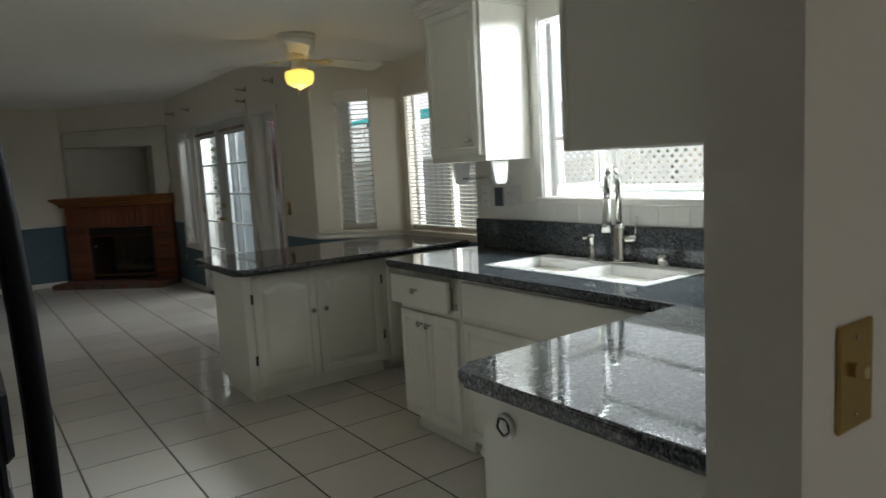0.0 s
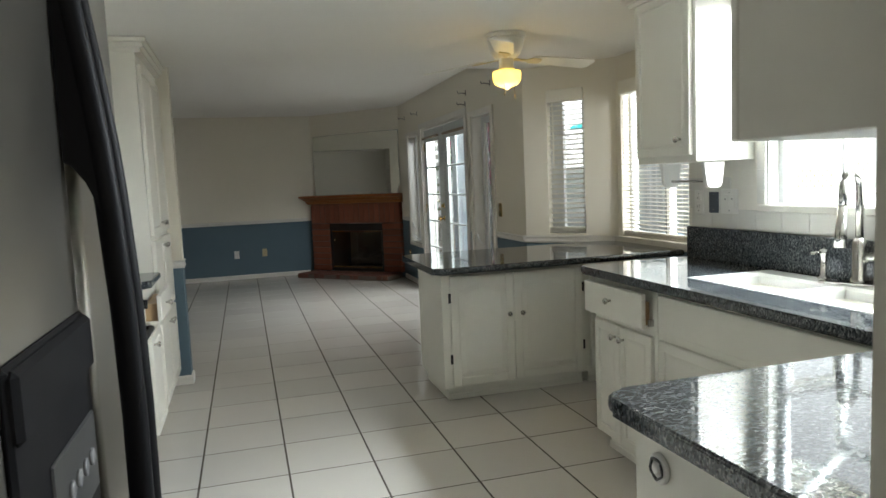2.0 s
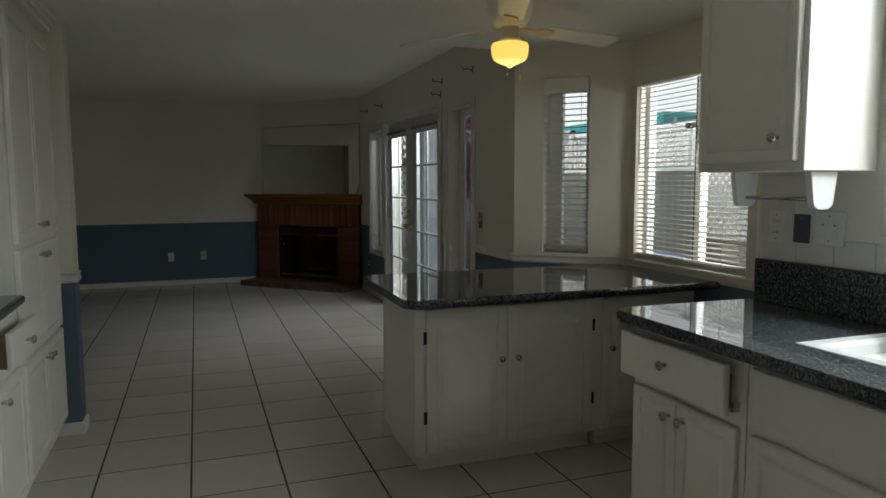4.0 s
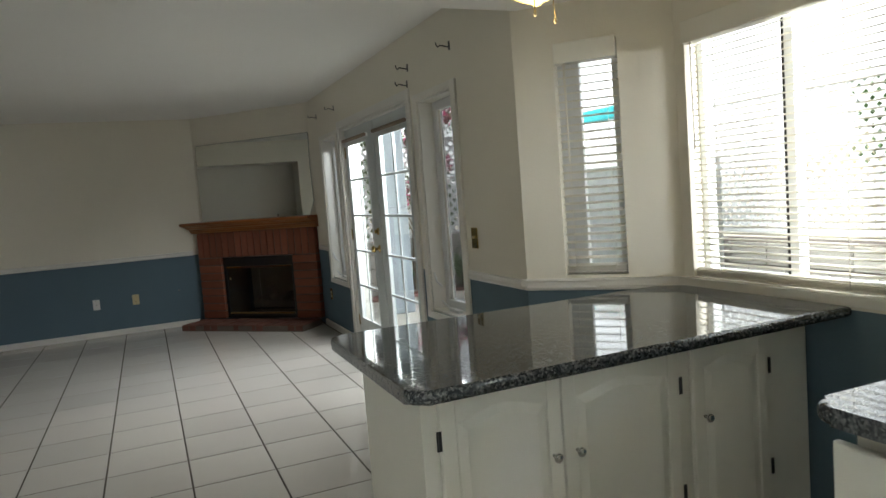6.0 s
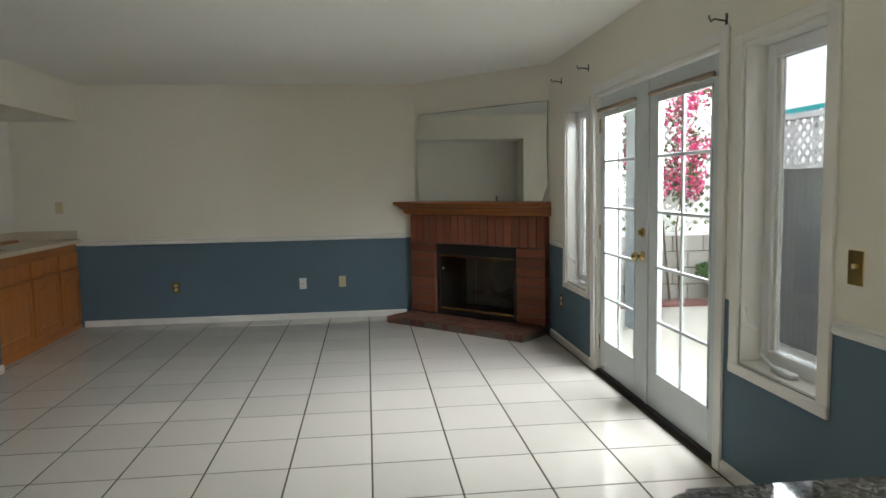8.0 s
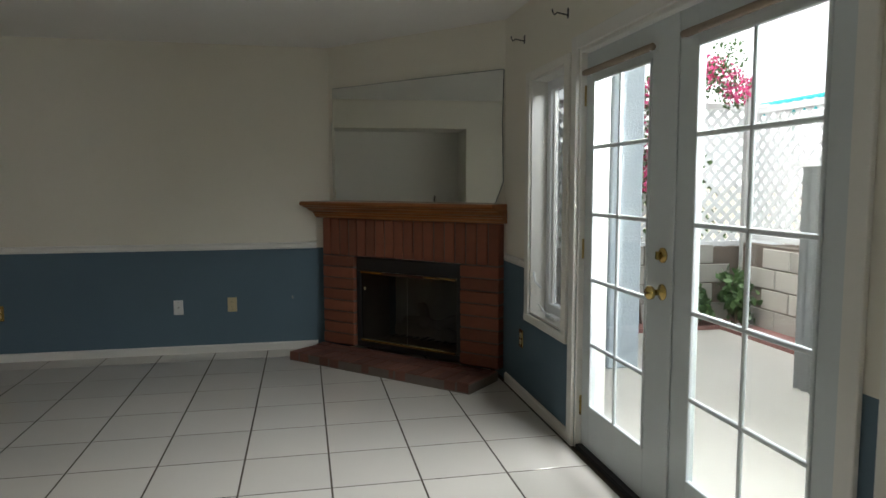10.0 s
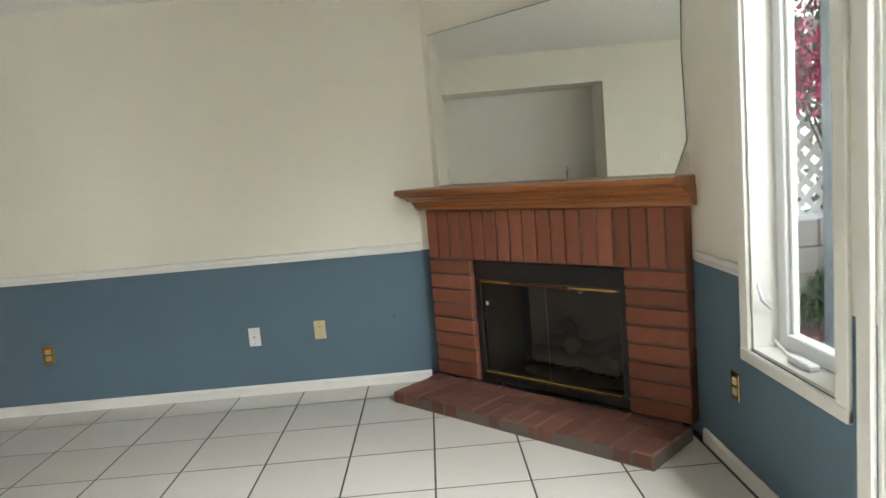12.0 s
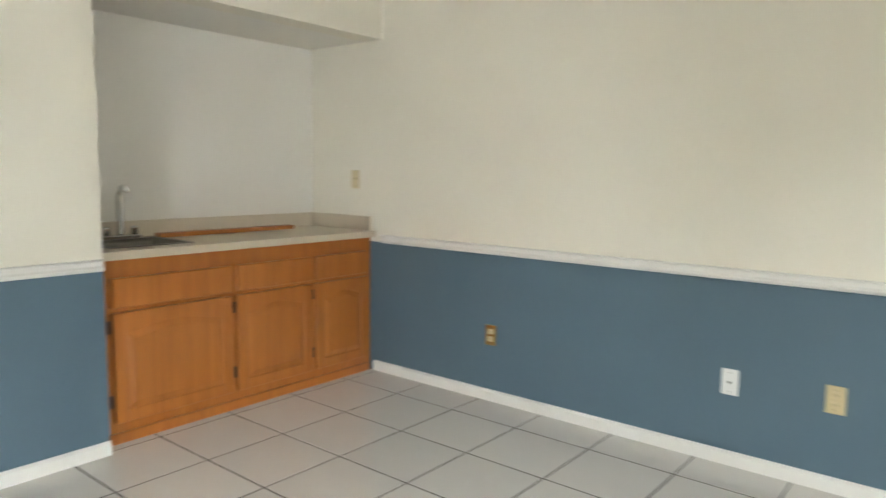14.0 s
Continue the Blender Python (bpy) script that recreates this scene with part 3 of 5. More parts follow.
def bowl(bm, x0, x1, y0, y1, depth, z=0.0):
    loops = []
    for r, zz in ((0.0, z), (0.012, z - 0.012), (0.03, z - depth + 0.02), (0.055, z - depth)):
        loops.append([bm.verts.new(c) for c in ((x0 + r, y0 + r, zz), (x1 - r, y0 + r, zz), (x1 - r, y1 - r, zz), (x0 + r, y1 - r, zz))])
    for a, b in zip(loops, loops[1:]):
        for k in range(4):
            bm.faces.new((a[k], b[k], b[(k + 1) % 4], a[(k + 1) % 4]))
    bm.faces.new(loops[-1])


bowl(bm, 0.03, 0.31, 0.03, 0.42, 0.17)
bowl(bm, 0.03, 0.31, 0.45, 0.85, 0.17)
for a in ((-0.008, 0.03, -0.008, 0.888), (0.31, 0.40, -0.008, 0.888), (0.03, 0.31, -0.008, 0.03), (0.03, 0.31, 0.42, 0.45), (0.03, 0.31, 0.85, 0.888)):
    box(bm, *a, -0.006, 0.0)
part("basin", bm, M_PORCELAIN, sink)
for y in (0.225, 0.65):
    part("drain", lathe([(0.045, 0), (0.045, 0.004), (0.03, 0.002), (0, 0.002)], 20), M_CHROME, sink, at=pose(0.17, y, -0.169))
tap = thing("kitchen_tap", "brushed nickel gooseneck pull-down kitchen tap", "tap", pose(5.165, 2.395, 0.912, 0, 0, 23))
part("base_plate", boxes((-0.03, 0.03, -0.13, 0.13, 0, 0.008), bevel=0.003), M_CHROME, tap)
part("body", lathe([(0.03, 0.008), (0.03, 0.02), (0.024, 0.03), (0.024, 0.15), (0.016, 0.17)], 20), M_CHROME, tap)
arc = [(0, 0, 0.15), (0, 0, 0.34)] + [(-0.075 + 0.075 * math.cos(a), 0.0, 0.34 + 0.075 * math.sin(a)) for a in np.linspace(0.3, math.pi - 0.15, 10)] + [(-0.155, 0, 0.28)]
part("spout", tube(arc, 0.014), M_CHROME, tap)
part("spray_head", tube([(-0.154, 0, 0.29), (-0.162, 0, 0.2), (-0.166, 0, 0.15)], [0.016, 0.019, 0.022]), M_CHROME, tap)
lever = part("lever", tube([(0.0, -0.02, 0.10), (0, -0.06, 0.105), (0, -0.075, 0.11)], [0.02, 0.018, 0.016]), M_CHROME, tap)
part("lever_handle", tube([(0, -0.07, 0.11), (0.0, -0.075, 0.2)], [0.006, 0.005]), M_CHROME, lever)
soap = thing("soap_dispenser", "brushed nickel soap pump beside the sink", "soap dispenser", pose(5.165, 2.55, 0.912))
part("base", lathe([(0.022, 0), (0.022, 0.01), (0.012, 0.018), (0.012, 0.09), (0.016, 0.10), (0.016, 0.115), (0, 0.12)], 16), M_CHROME, soap)
part("nozzle", tube([(0, 0, 0.105), (-0.06, 0, 0.105)], 0.006), M_CHROME, soap)
gap = thing("sink_air_gap", "short brushed nickel air gap cap by the tap", "air gap", pose(5.165, 2.17, 0.912))
part("cap", lathe([(0.022, 0), (0.022, 0.045), (0.019, 0.052), (0, 0.053)], 18), M_CHROME, gap)

# ---- fireplace ----
hearth = thing("hearth", "low red brick hearth step on the tile floor", "hearth", FP)
part("mortar_bed", boxes((0.002, 1.618, -0.383, 0.0, 0, 0.062)), M_MORTAR, hearth)
rnd = random.Random(4)
hb = mesh_of("hearth_brick", boxes((-0.047, 0.047, -0.094, 0.094, 0, 0.066), bevel=0.006), M_HEARTH)
for k in range(16):
    o = new("brick", hb)
    o.parent = hearth
    o.matrix_basis = pose(0.0515 + 0.1012 * k, -0.29 + rnd.uniform(-0.003, 0.003), rnd.uniform(0.001, 0.006), 0, 0, rnd.uniform(-0.8, 0.8))
for row, y in enumerate((-0.146, -0.049)):
    for k in range(8):
        x = 0.105 + 0.2025 * k - (0.1 if row else 0.0)
        half = x < 0.09
        o = new("brick", hb)
        o.parent = hearth
        o.matrix_basis = pose(0.053 if half else x, y, rnd.uniform(0.0, 0.004), 0, 0, 90 + rnd.uniform(-0.8, 0.8)) @ Matrix.Diagonal((1, 0.5 if half else 1, 1, 1))
    if row:
        o = new("brick", hb)
        o.parent = hearth
        o.matrix_basis = pose(1.565, y, 0.002, 0, 0, 90) @ Matrix.Diagonal((1, 0.5, 1, 1))
fp = thing("fireplace", "corner fireplace of red brick with black and brass glass doors", "fireplace", FP)
FW, FH = 1.62, 1.08
OX0, OX1, OZ0, OZ1 = 0.325, 1.305, 0.075, 0.785
part("mortar_backing", boxes((0.006, OX0 - 0.004, 0.012, 0.09, 0.068, FH), (OX1 + 0.004, FW - 0.006, 0.012, 0.09, 0.068, FH), (OX0 - 0.004, OX1 + 0.004, 0.012, 0.09, OZ1 + 0.004, FH)), M_MORTAR, fp)
pitch = (OZ1 - 0.07) / 8
for x0, x1 in ((0.0, OX0), (OX1, FW)):
    m_b = mesh_of("course_brick", boxes((0.002, x1 - x0 - 0.002, 0, 0.085, 0.005, pitch - 0.005), bevel=0.005), M_BRICK)
    for k in range(8):
        o = new("brick", m_b)
        o.parent = fp
        o.matrix_basis = pose(x0, rnd.uniform(-0.003, 0.003), 0.07 + k * pitch, 0, rnd.uniform(-0.2, 0.2), 0)
n_s = 18
sw = FW / n_s
m_b = mesh_of("soldier_brick", boxes((0.005, sw - 0.005, 0, 0.085, 0.005, FH - OZ1 - 0.004), bevel=0.005), M_BRICK)
for k in range(n_s):
    o = new("brick", m_b)
    o.parent = fp
    o.matrix_basis = pose(k * sw, rnd.uniform(-0.003, 0.003), OZ1, 0, rnd.uniform(-0.3, 0.3), 0)
part("firebox_back", boxes((OX0, OX1, 0.49, 0.519, OZ0, OZ1)), mat("pale_firebrick_panel", (0.55, 0.53, 0.49), 0.9, vary=0.5, scale=5, bump=0.4, bump_scale=30), fp, "pale soot-stained refractory panel")
part("firebox", boxes((OX0 - 0.02, OX0, 0.1, 0.52, OZ0, OZ1), (OX1, OX1 + 0.02, 0.1, 0.52, OZ0, OZ1), (OX0, OX1, 0.1, 0.5, OZ1, OZ1 + 0.02), (OX0, OX1, 0.1, 0.5, OZ0 - 0.02, OZ0)), M_SOOT, fp)
screen = part("fire_screen", boxes((OX0 + 0.004, OX1 - 0.004, 0.03, 0.06, OZ1 - 0.11, OZ1 - 0.004), bevel=0.003), M_BLACK, fp, "black metal surround")
part("bottom_bar", boxes((OX0 + 0.004, OX1 - 0.004, 0.03, 0.06, OZ0, OZ0 + 0.045), bevel=0.003), M_BLACK, screen)
part("side_bar", boxes((OX0 + 0.004, OX0 + 0.045, 0.03, 0.06, OZ0 + 0.0455, OZ1 - 0.1105), bevel=0.003), M_BLACK, screen)
part("side_bar", boxes((OX1 - 0.045, OX1 - 0.004, 0.03, 0.06, OZ0 + 0.0455, OZ1 - 0.1105), bevel=0.003), M_BLACK, screen)
part("brass_bar", boxes((OX0 + 0.05, OX1 - 0.05, 0.018, 0.036, OZ1 - 0.128, OZ1 - 0.112), bevel=0.003), M_BRASS, screen)
part("brass_bar", boxes((OX0 + 0.05, OX1 - 0.05, 0.018, 0.036, OZ0 + 0.046, OZ0 + 0.062), bevel=0.003), M_BRASS, screen)
for k, (a, b) in enumerate(((OX0 + 0.05, 0.812), (0.818, OX1 - 0.05))):
    part("fire_glass", boxes((a, b, 0.04, 0.045, OZ0 + 0.064, OZ1 - 0.13)), M_SMOKE, screen)
part("latch", boxes((0.60, 0.985, 0.006, 0.0175, OZ1 - 0.130, OZ1 - 0.108), bevel=0.003), mat("tarnished_copper", (0.10, 0.05, 0.035), 0.3, metal=0.8, vary=0.3, scale=20), screen, "tarnished dark latch plate")
part("glass_clip", boxes((1.02, 1.05, 0.034, 0.0395, OZ1 - 0.150, OZ1 - 0.138), bevel=0.002), M_CHROME, screen)
part("door_sticker", boxes((OX0 + 0.072, OX0 + 0.09, 0.0385, 0.0397, OZ1 - 0.262, OZ1 - 0.24)), M_IVORY, screen, "small pale paper sticker")
grate = part("log_grate", boxes(*[(0.5 + 0.07 * k, 0.515 + 0.07 * k, 0.26, 0.45, 0.125, 0.14) for k in range(10)]), M_BLACK, fp)
M_ASHLOG = mat("pale_ash_log", (0.34, 0.31, 0.27), 0.9, vary=0.55, scale=14, bump=0.8, bump_scale=30)
for k, (a, b, rad) in enumerate((((0.52, 0.3, 0.19), (1.12, 0.24, 0.20), 0.05), ((0.50, 0.42, 0.21), (1.08, 0.40, 0.23), 0.06), ((0.86, 0.22, 0.27), (0.70, 0.40, 0.37), 0.045), ((0.95, 0.26, 0.26), (1.10, 0.40, 0.33), 0.04))):
    pts_ = [[a[i] + (b[i] - a[i]) * u + rnd.uniform(-0.014, 0.014) for i in range(3)] for u in np.linspace(0, 1, 8)]
    part("ceramic_log", tube(pts_, [rad * rnd.uniform(0.78, 1.12) for _ in pts_], 9), M_ASHLOG, fp)
part("ember_bed", prism([(0.45 + 0.36 * (1 + math.cos(q)), 0.30 + 0.11 * math.sin(q)) for q in np.linspace(0, 6.0, 16)], OZ0 + 0.001, OZ0 + 0.02, 0.005), M_ASHLOG, fp, "pale ash and ember bed")

mantel = thing("mantel_shelf", "honey oak mantel shelf with stepped moulding over the bricks", "mantel", FP)


def mantel_piece(name, prof):
    """A moulding along the chimney breast that returns a little wider at its outer lip."""
    bm = bmesh.new()
    ends = []
    for s_ in (0, 1):
        row = []
        for y, z in prof:
            grow = max(0.0, -y) * 0.78
            x = -0.02 - grow * 0.7 if s_ == 0 else FW + 0.05 - max(0.0, grow - 0.06) * 0.5
            row.append(bm.verts.new((x, y, z)))
        ends.append(row)
    for i in range(len(prof)):
        bm.faces.new((ends[0][i], ends[0][(i + 1) % len(prof)], ends[1][(i + 1) % len(prof)], ends[1][i]))
    bm.faces.new(ends[0])
    bm.faces.new(ends[1][::-1])
    return part(name, bm, M_MANTEL, mantel)


mantel_piece("shelf_board", [(-0.12, 1.1765), (-0.139, 1.179), (-0.146, 1.186), (-0.148, 1.195), (-0.146, 1.204), (-0.139, 1.212), (0.125, 1.212), (0.125, 1.1765)])
mantel_piece("crown_moulding", [(-0.05, 1.1315), (-0.062, 1.133), (-0.075, 1.138), (-0.086, 1.147), (-0.094, 1.158), (-0.108, 1.165), (-0.122, 1.167), (-0.124, 1.176), (0.12, 1.176), (0.12, 1.1315)])
mantel_piece("bed_moulding", [(0.0, 1.082), (-0.028, 1.082), (-0.030, 1.090), (-0.040, 1.096), (-0.043, 1.106), (-0.043, 1.114), (-0.052, 1.118), (-0.054, 1.131), (0.12, 1.131), (0.12, 1.082)])
mirror = thing("wall_mirror", "large frameless mirror with an uneven edge on the chimney wall", "mirror", FP @ pose(0, 0.096, 0, 0, 0, -1.8))
pts = [(0.045, 1.214), (1.56, 1.214), (1.622, 1.36), (1.612, 1.75), (1.622, 2.105), (1.0, 2.105), (0.05, 2.10), (0.032, 1.7)]
bm = bmesh.new()
a = [bm.verts.new((x, 0.0, z)) for x, z in pts]
b = [bm.verts.new((x, 0.006, z)) for x, z in pts]
bm.faces.new(a)
bm.faces.new(b[::-1])
for i in range(len(pts)):
    bm.faces.new((a[i], a[(i + 1) % len(pts)], b[(i + 1) % len(pts)], b[i]))
part("silvered_glass", bm, M_MIRROR, mirror)
bm = bmesh.new()
for i in range(len(pts)):
    p, q = Vector((pts[i][0], 0.004, pts[i][1])), Vector((pts[(i + 1) % len(pts)][0], 0.004, pts[(i + 1) % len(pts)][1]))
    t = tube([p, q], 0.004, 6)
    me = bpy.data.meshes.new("edge")
    t.to_mesh(me)
    t.free()
    bm.from_mesh(me)
part("ground_edge", bm, mat("green_glass_edge", (0.10, 0.13, 0.11), 0.3), mirror)

# ---- french doors and side windows (wall plane x = XR) ----


def east(y, z=0.0, x=XR):
    """Local x runs south along the wall, -y points into the room."""
    return pose(x, y, z, 0, 0, -90)


casing = thing("door_casing", "white painted casing round the french doors", "door casing", east(DOOR_Y1))
CW = DOOR_Y1 - DOOR_Y0
for nm, a in (("jamb_trim", (-0.065, 0.0, -0.018, 0.0, 0, DOOR_TOP + 0.065)), ("jamb_trim", (CW, CW + 0.065, -0.018, 0, 0, DOOR_TOP + 0.065)), ("head_trim", (0, CW, -0.018, 0, DOOR_TOP, DOOR_TOP + 0.065)),
              ("jamb", (0, 0.02, 0.0, 0.158, 0, DOOR_TOP)), ("jamb", (CW - 0.02, CW, 0, 0.158, 0, DOOR_TOP)), ("head", (0.02, CW - 0.02, 0, 0.158, DOOR_TOP - 0.02, DOOR_TOP))):
    part(nm, boxes(a, bevel=0.003), M_TRIM, casing)
part("threshold", boxes((0.02, CW - 0.02, 0.0, 0.17, -0.004, 0.022), bevel=0.004), M_BLACK, casing)
casing["kind"] = "structure"


def french_leaf(name, x0, w, st, st2, hinge_left):
    d = thing(name, "pale grey painted french door leaf with ten glass panes, closed", "door", east(DOOR_Y1) @ pose(x0, 0.03, 0.024), "french doors")
    h, top, bot, t = DOOR_TOP - 0.048, 0.135, 0.215, 0.032
    for nm, a in (("stile", (0, st, 0, t, 0, h)), ("stile", (w - st2, w, 0, t, 0, h)), ("rail", (st, w - st2, 0, t, 0, bot)), ("rail", (st, w - st2, 0, t, h - top, h))):
        part(nm, boxes(a, bevel=0.002), M_DOOR, d)
    gx0, gx1, gz0, gz1 = st, w - st2, bot, h - top
    rows, cols = 5, 2
    for r in range(1, rows):
        z = gz0 + (gz1 - gz0) * r / rows
        part("glazing_bar", boxes((gx0, gx1, -0.004, 0.009, z - 0.010, z + 0.010), bevel=0.004), M_DOOR, d)
    part("glazing_bar", boxes(((gx0 + gx1) / 2 - 0.009, (gx0 + gx1) / 2 + 0.009, -0.0055, 0.0085, gz0, gz1), bevel=0.004), M_DOOR, d)
    for a in ((gx0, gx0 + 0.014, -0.006, 0.01, gz0, gz1), (gx1 - 0.014, gx1, -0.006, 0.01, gz0, gz1), (gx0, gx1, -0.006, 0.01, gz0, gz0 + 0.014), (gx0, gx1, -0.006, 0.01, gz1 - 0.014, gz1)):
        part("glazing_bead", boxes(a, bevel=0.003), M_DOOR, d)
    for r in range(rows):
        for c in range(cols):
            ax, bx = gx0 + (gx1 - gx0) * c / cols, gx0 + (gx1 - gx0) * (c + 1) / cols
            az, bz = gz0 + (gz1 - gz0) * r / rows, gz0 + (gz1 - gz0) * (r + 1) / rows
            o = part("pane", boxes((ax, bx, 0.0105, 0.0135, az, bz)), M_GLASS, d)
            o.visible_shadow = False
    hx = -0.004 if hinge_left else w + 0.004
    for z in (0.2, 1.0, 1.75):
        part("hinge", tube([(hx, -0.004, z - 0.05), (hx, -0.004, z + 0.05)], 0.007, 8), M_BRASS, d, "brass butt hinge")
    rod = part("shade_rod", tube([(gx0 - 0.05, -0.03, gz1 + 0.035), (gx1 + 0.05, -0.03, gz1 + 0.035)], 0.015, 10), M_SHADE, d, "rolled-up brown fabric shade")
    for x in (gx0 - 0.04, gx1 + 0.04):
        part("rod_bracket", boxes((x - 0.006, x + 0.006, -0.036, 0, gz1 + 0.02, gz1 + 0.05)), M_ALU, rod)
    return d


lw = 0.83
far_leaf = french_leaf("door_1", 0.022, 0.83, 0.09, 0.185, True)
near_leaf = french_leaf("door_2", 0.856, CW - 0.878, 0.135, 0.11, False)
part("astragal", boxes((-0.02, 0.02, -0.008, 0.0, 0, DOOR_TOP - 0.05), bevel=0.003), M_DOOR, near_leaf, at=pose(0.0, -0.001, 0))
kb = part("door_knob", lathe([(0.032, 0), (0.032, 0.006), (0.012, 0.012), (0.012, 0.035), (0.026, 0.045), (0.028, 0.06), (0.018, 0.07), (0, 0.071)], 20), M_BRASS, far_leaf, "round polished brass door knob", pose(lw - 0.06, 0, 0.90, 90, 0, 0))
part("keyhole", boxes((-0.002, 0.002, -0.005, 0.005, 0, 0.002)), M_BLACK, kb, at=pose(0, 0, 0.071))
db = part("deadbolt", lathe([(0.03, 0), (0.03, 0.008), (0.022, 0.014), (0, 0.015)], 20), M_BRASS, far_leaf, "brass deadbolt turn", pose(lw - 0.06, 0, 1.045, 90, 0, 0))
part("thumb_turn", boxes((-0.005, 0.005, -0.016, 0.016, 0, 0.02), bevel=0.002), M_BRASS, db, at=pose(0, 0, 0.014))


def side_window(name, y0, y1, z0, z1):
    w = y1 - y0
    win = tagged(thing(name, "tall narrow casement window in a deep white painted reveal", "window", east(y1, z0), "side windows"), kind="structure")
    h = z1 - z0
    for a in ((-0.065, 0, -0.016, 0.0, -0.05, h + 0.045), (w, w + 0.065, -0.016, 0, -0.05, h + 0.045), (0, w, -0.016, 0, h, h + 0.045)):
        part("casing", boxes(a, bevel=0.003), M_KWALL, win)
    part("window_sill", boxes((-0.065, w + 0.065, -0.019, 0.0, -0.05, -0.002), bevel=0.004), M_TRIM, win)
    for a in ((0, 0.012, 0, 0.15, 0, h), (w - 0.012, w, 0, 0.15, 0, h), (0.012, w - 0.012, 0, 0.15, h - 0.012, h), (0.0, w, 0.0, 0.158, -0.001, 0.0115)):
        part("reveal", boxes(a), M_TRIM, win)
    f = 0.06
    for a in ((0.012, 0.012 + f, 0.095, 0.145, 0.012, h - 0.012), (w - 0.012 - f, w - 0.012, 0.095, 0.145, 0.012, h - 0.012), (0.012 + f, w - 0.012 - f, 0.095, 0.145, 0.012, 0.012 + f), (0.012 + f, w - 0.012 - f, 0.095, 0.145, h - 0.012 - f, h - 0.012)):
        part("window_frame", boxes(a, bevel=0.004), M_ALU, win)
    for a in ((0.012 + f, 0.03 + f, 0.11, 0.135, 0.012 + f, h - 0.012 - f), (w - 0.03 - f, w - 0.012 - f, 0.11, 0.135, 0.012 + f, h - 0.012 - f)):
        part("sash", boxes(a, bevel=0.003), M_TRIM, win)
    part("pane", boxes((0.07, w - 0.07, 0.12, 0.124, 0.07, h - 0.07)), M_SCREEN, win, "glass behind a grey insect screen")
    crank = part("crank", boxes((w * 0.35, w * 0.6, 0.03, 0.07, 0.014, 0.034), bevel=0.004), M_ALU, win, "white casement crank")
    part("crank_handle", tube([(w * 0.5, 0.04, 0.03), (w * 0.42, 0.01, 0.05), (w * 0.30, 0.0, 0.085)], 0.006), M_ALU, crank)
    part("latch", tube([(0.04, 0.06, 0.16), (0.045, 0.02, 0.2), (0.04, 0.01, 0.26)], 0.007), M_ALU, win)
    return win


side_window("window_1", WIN[0][0], WIN[0][1], 0.56, 1.96)
side_window("window_2", WIN[1][0], WIN[1][1], 0.56, 1.96)

for y, z in ((6.30, 2.2), (6.99, 2.205), (7.02, 2.10), (8.96, 2.21), (9.66, 2.22)):
    hk = thing("curtain_hook", "small dark metal curtain rod bracket", "bracket", east(y, z), "curtain rod brackets")
    part("plate", boxes((-0.008, 0.008, -0.004, 0, -0.025, 0.025)), M_BLACK, hk)
    part("arm", tube([(0, -0.002, -0.01), (0, -0.03, -0.005), (0, -0.06, 0.0), (0.0, -0.075, -0.012), (0.0, -0.085, 0.004), (0, -0.085, 0.016)], 0.004, 6), M_BLACK, hk)

# ---- bay windows with blinds ----


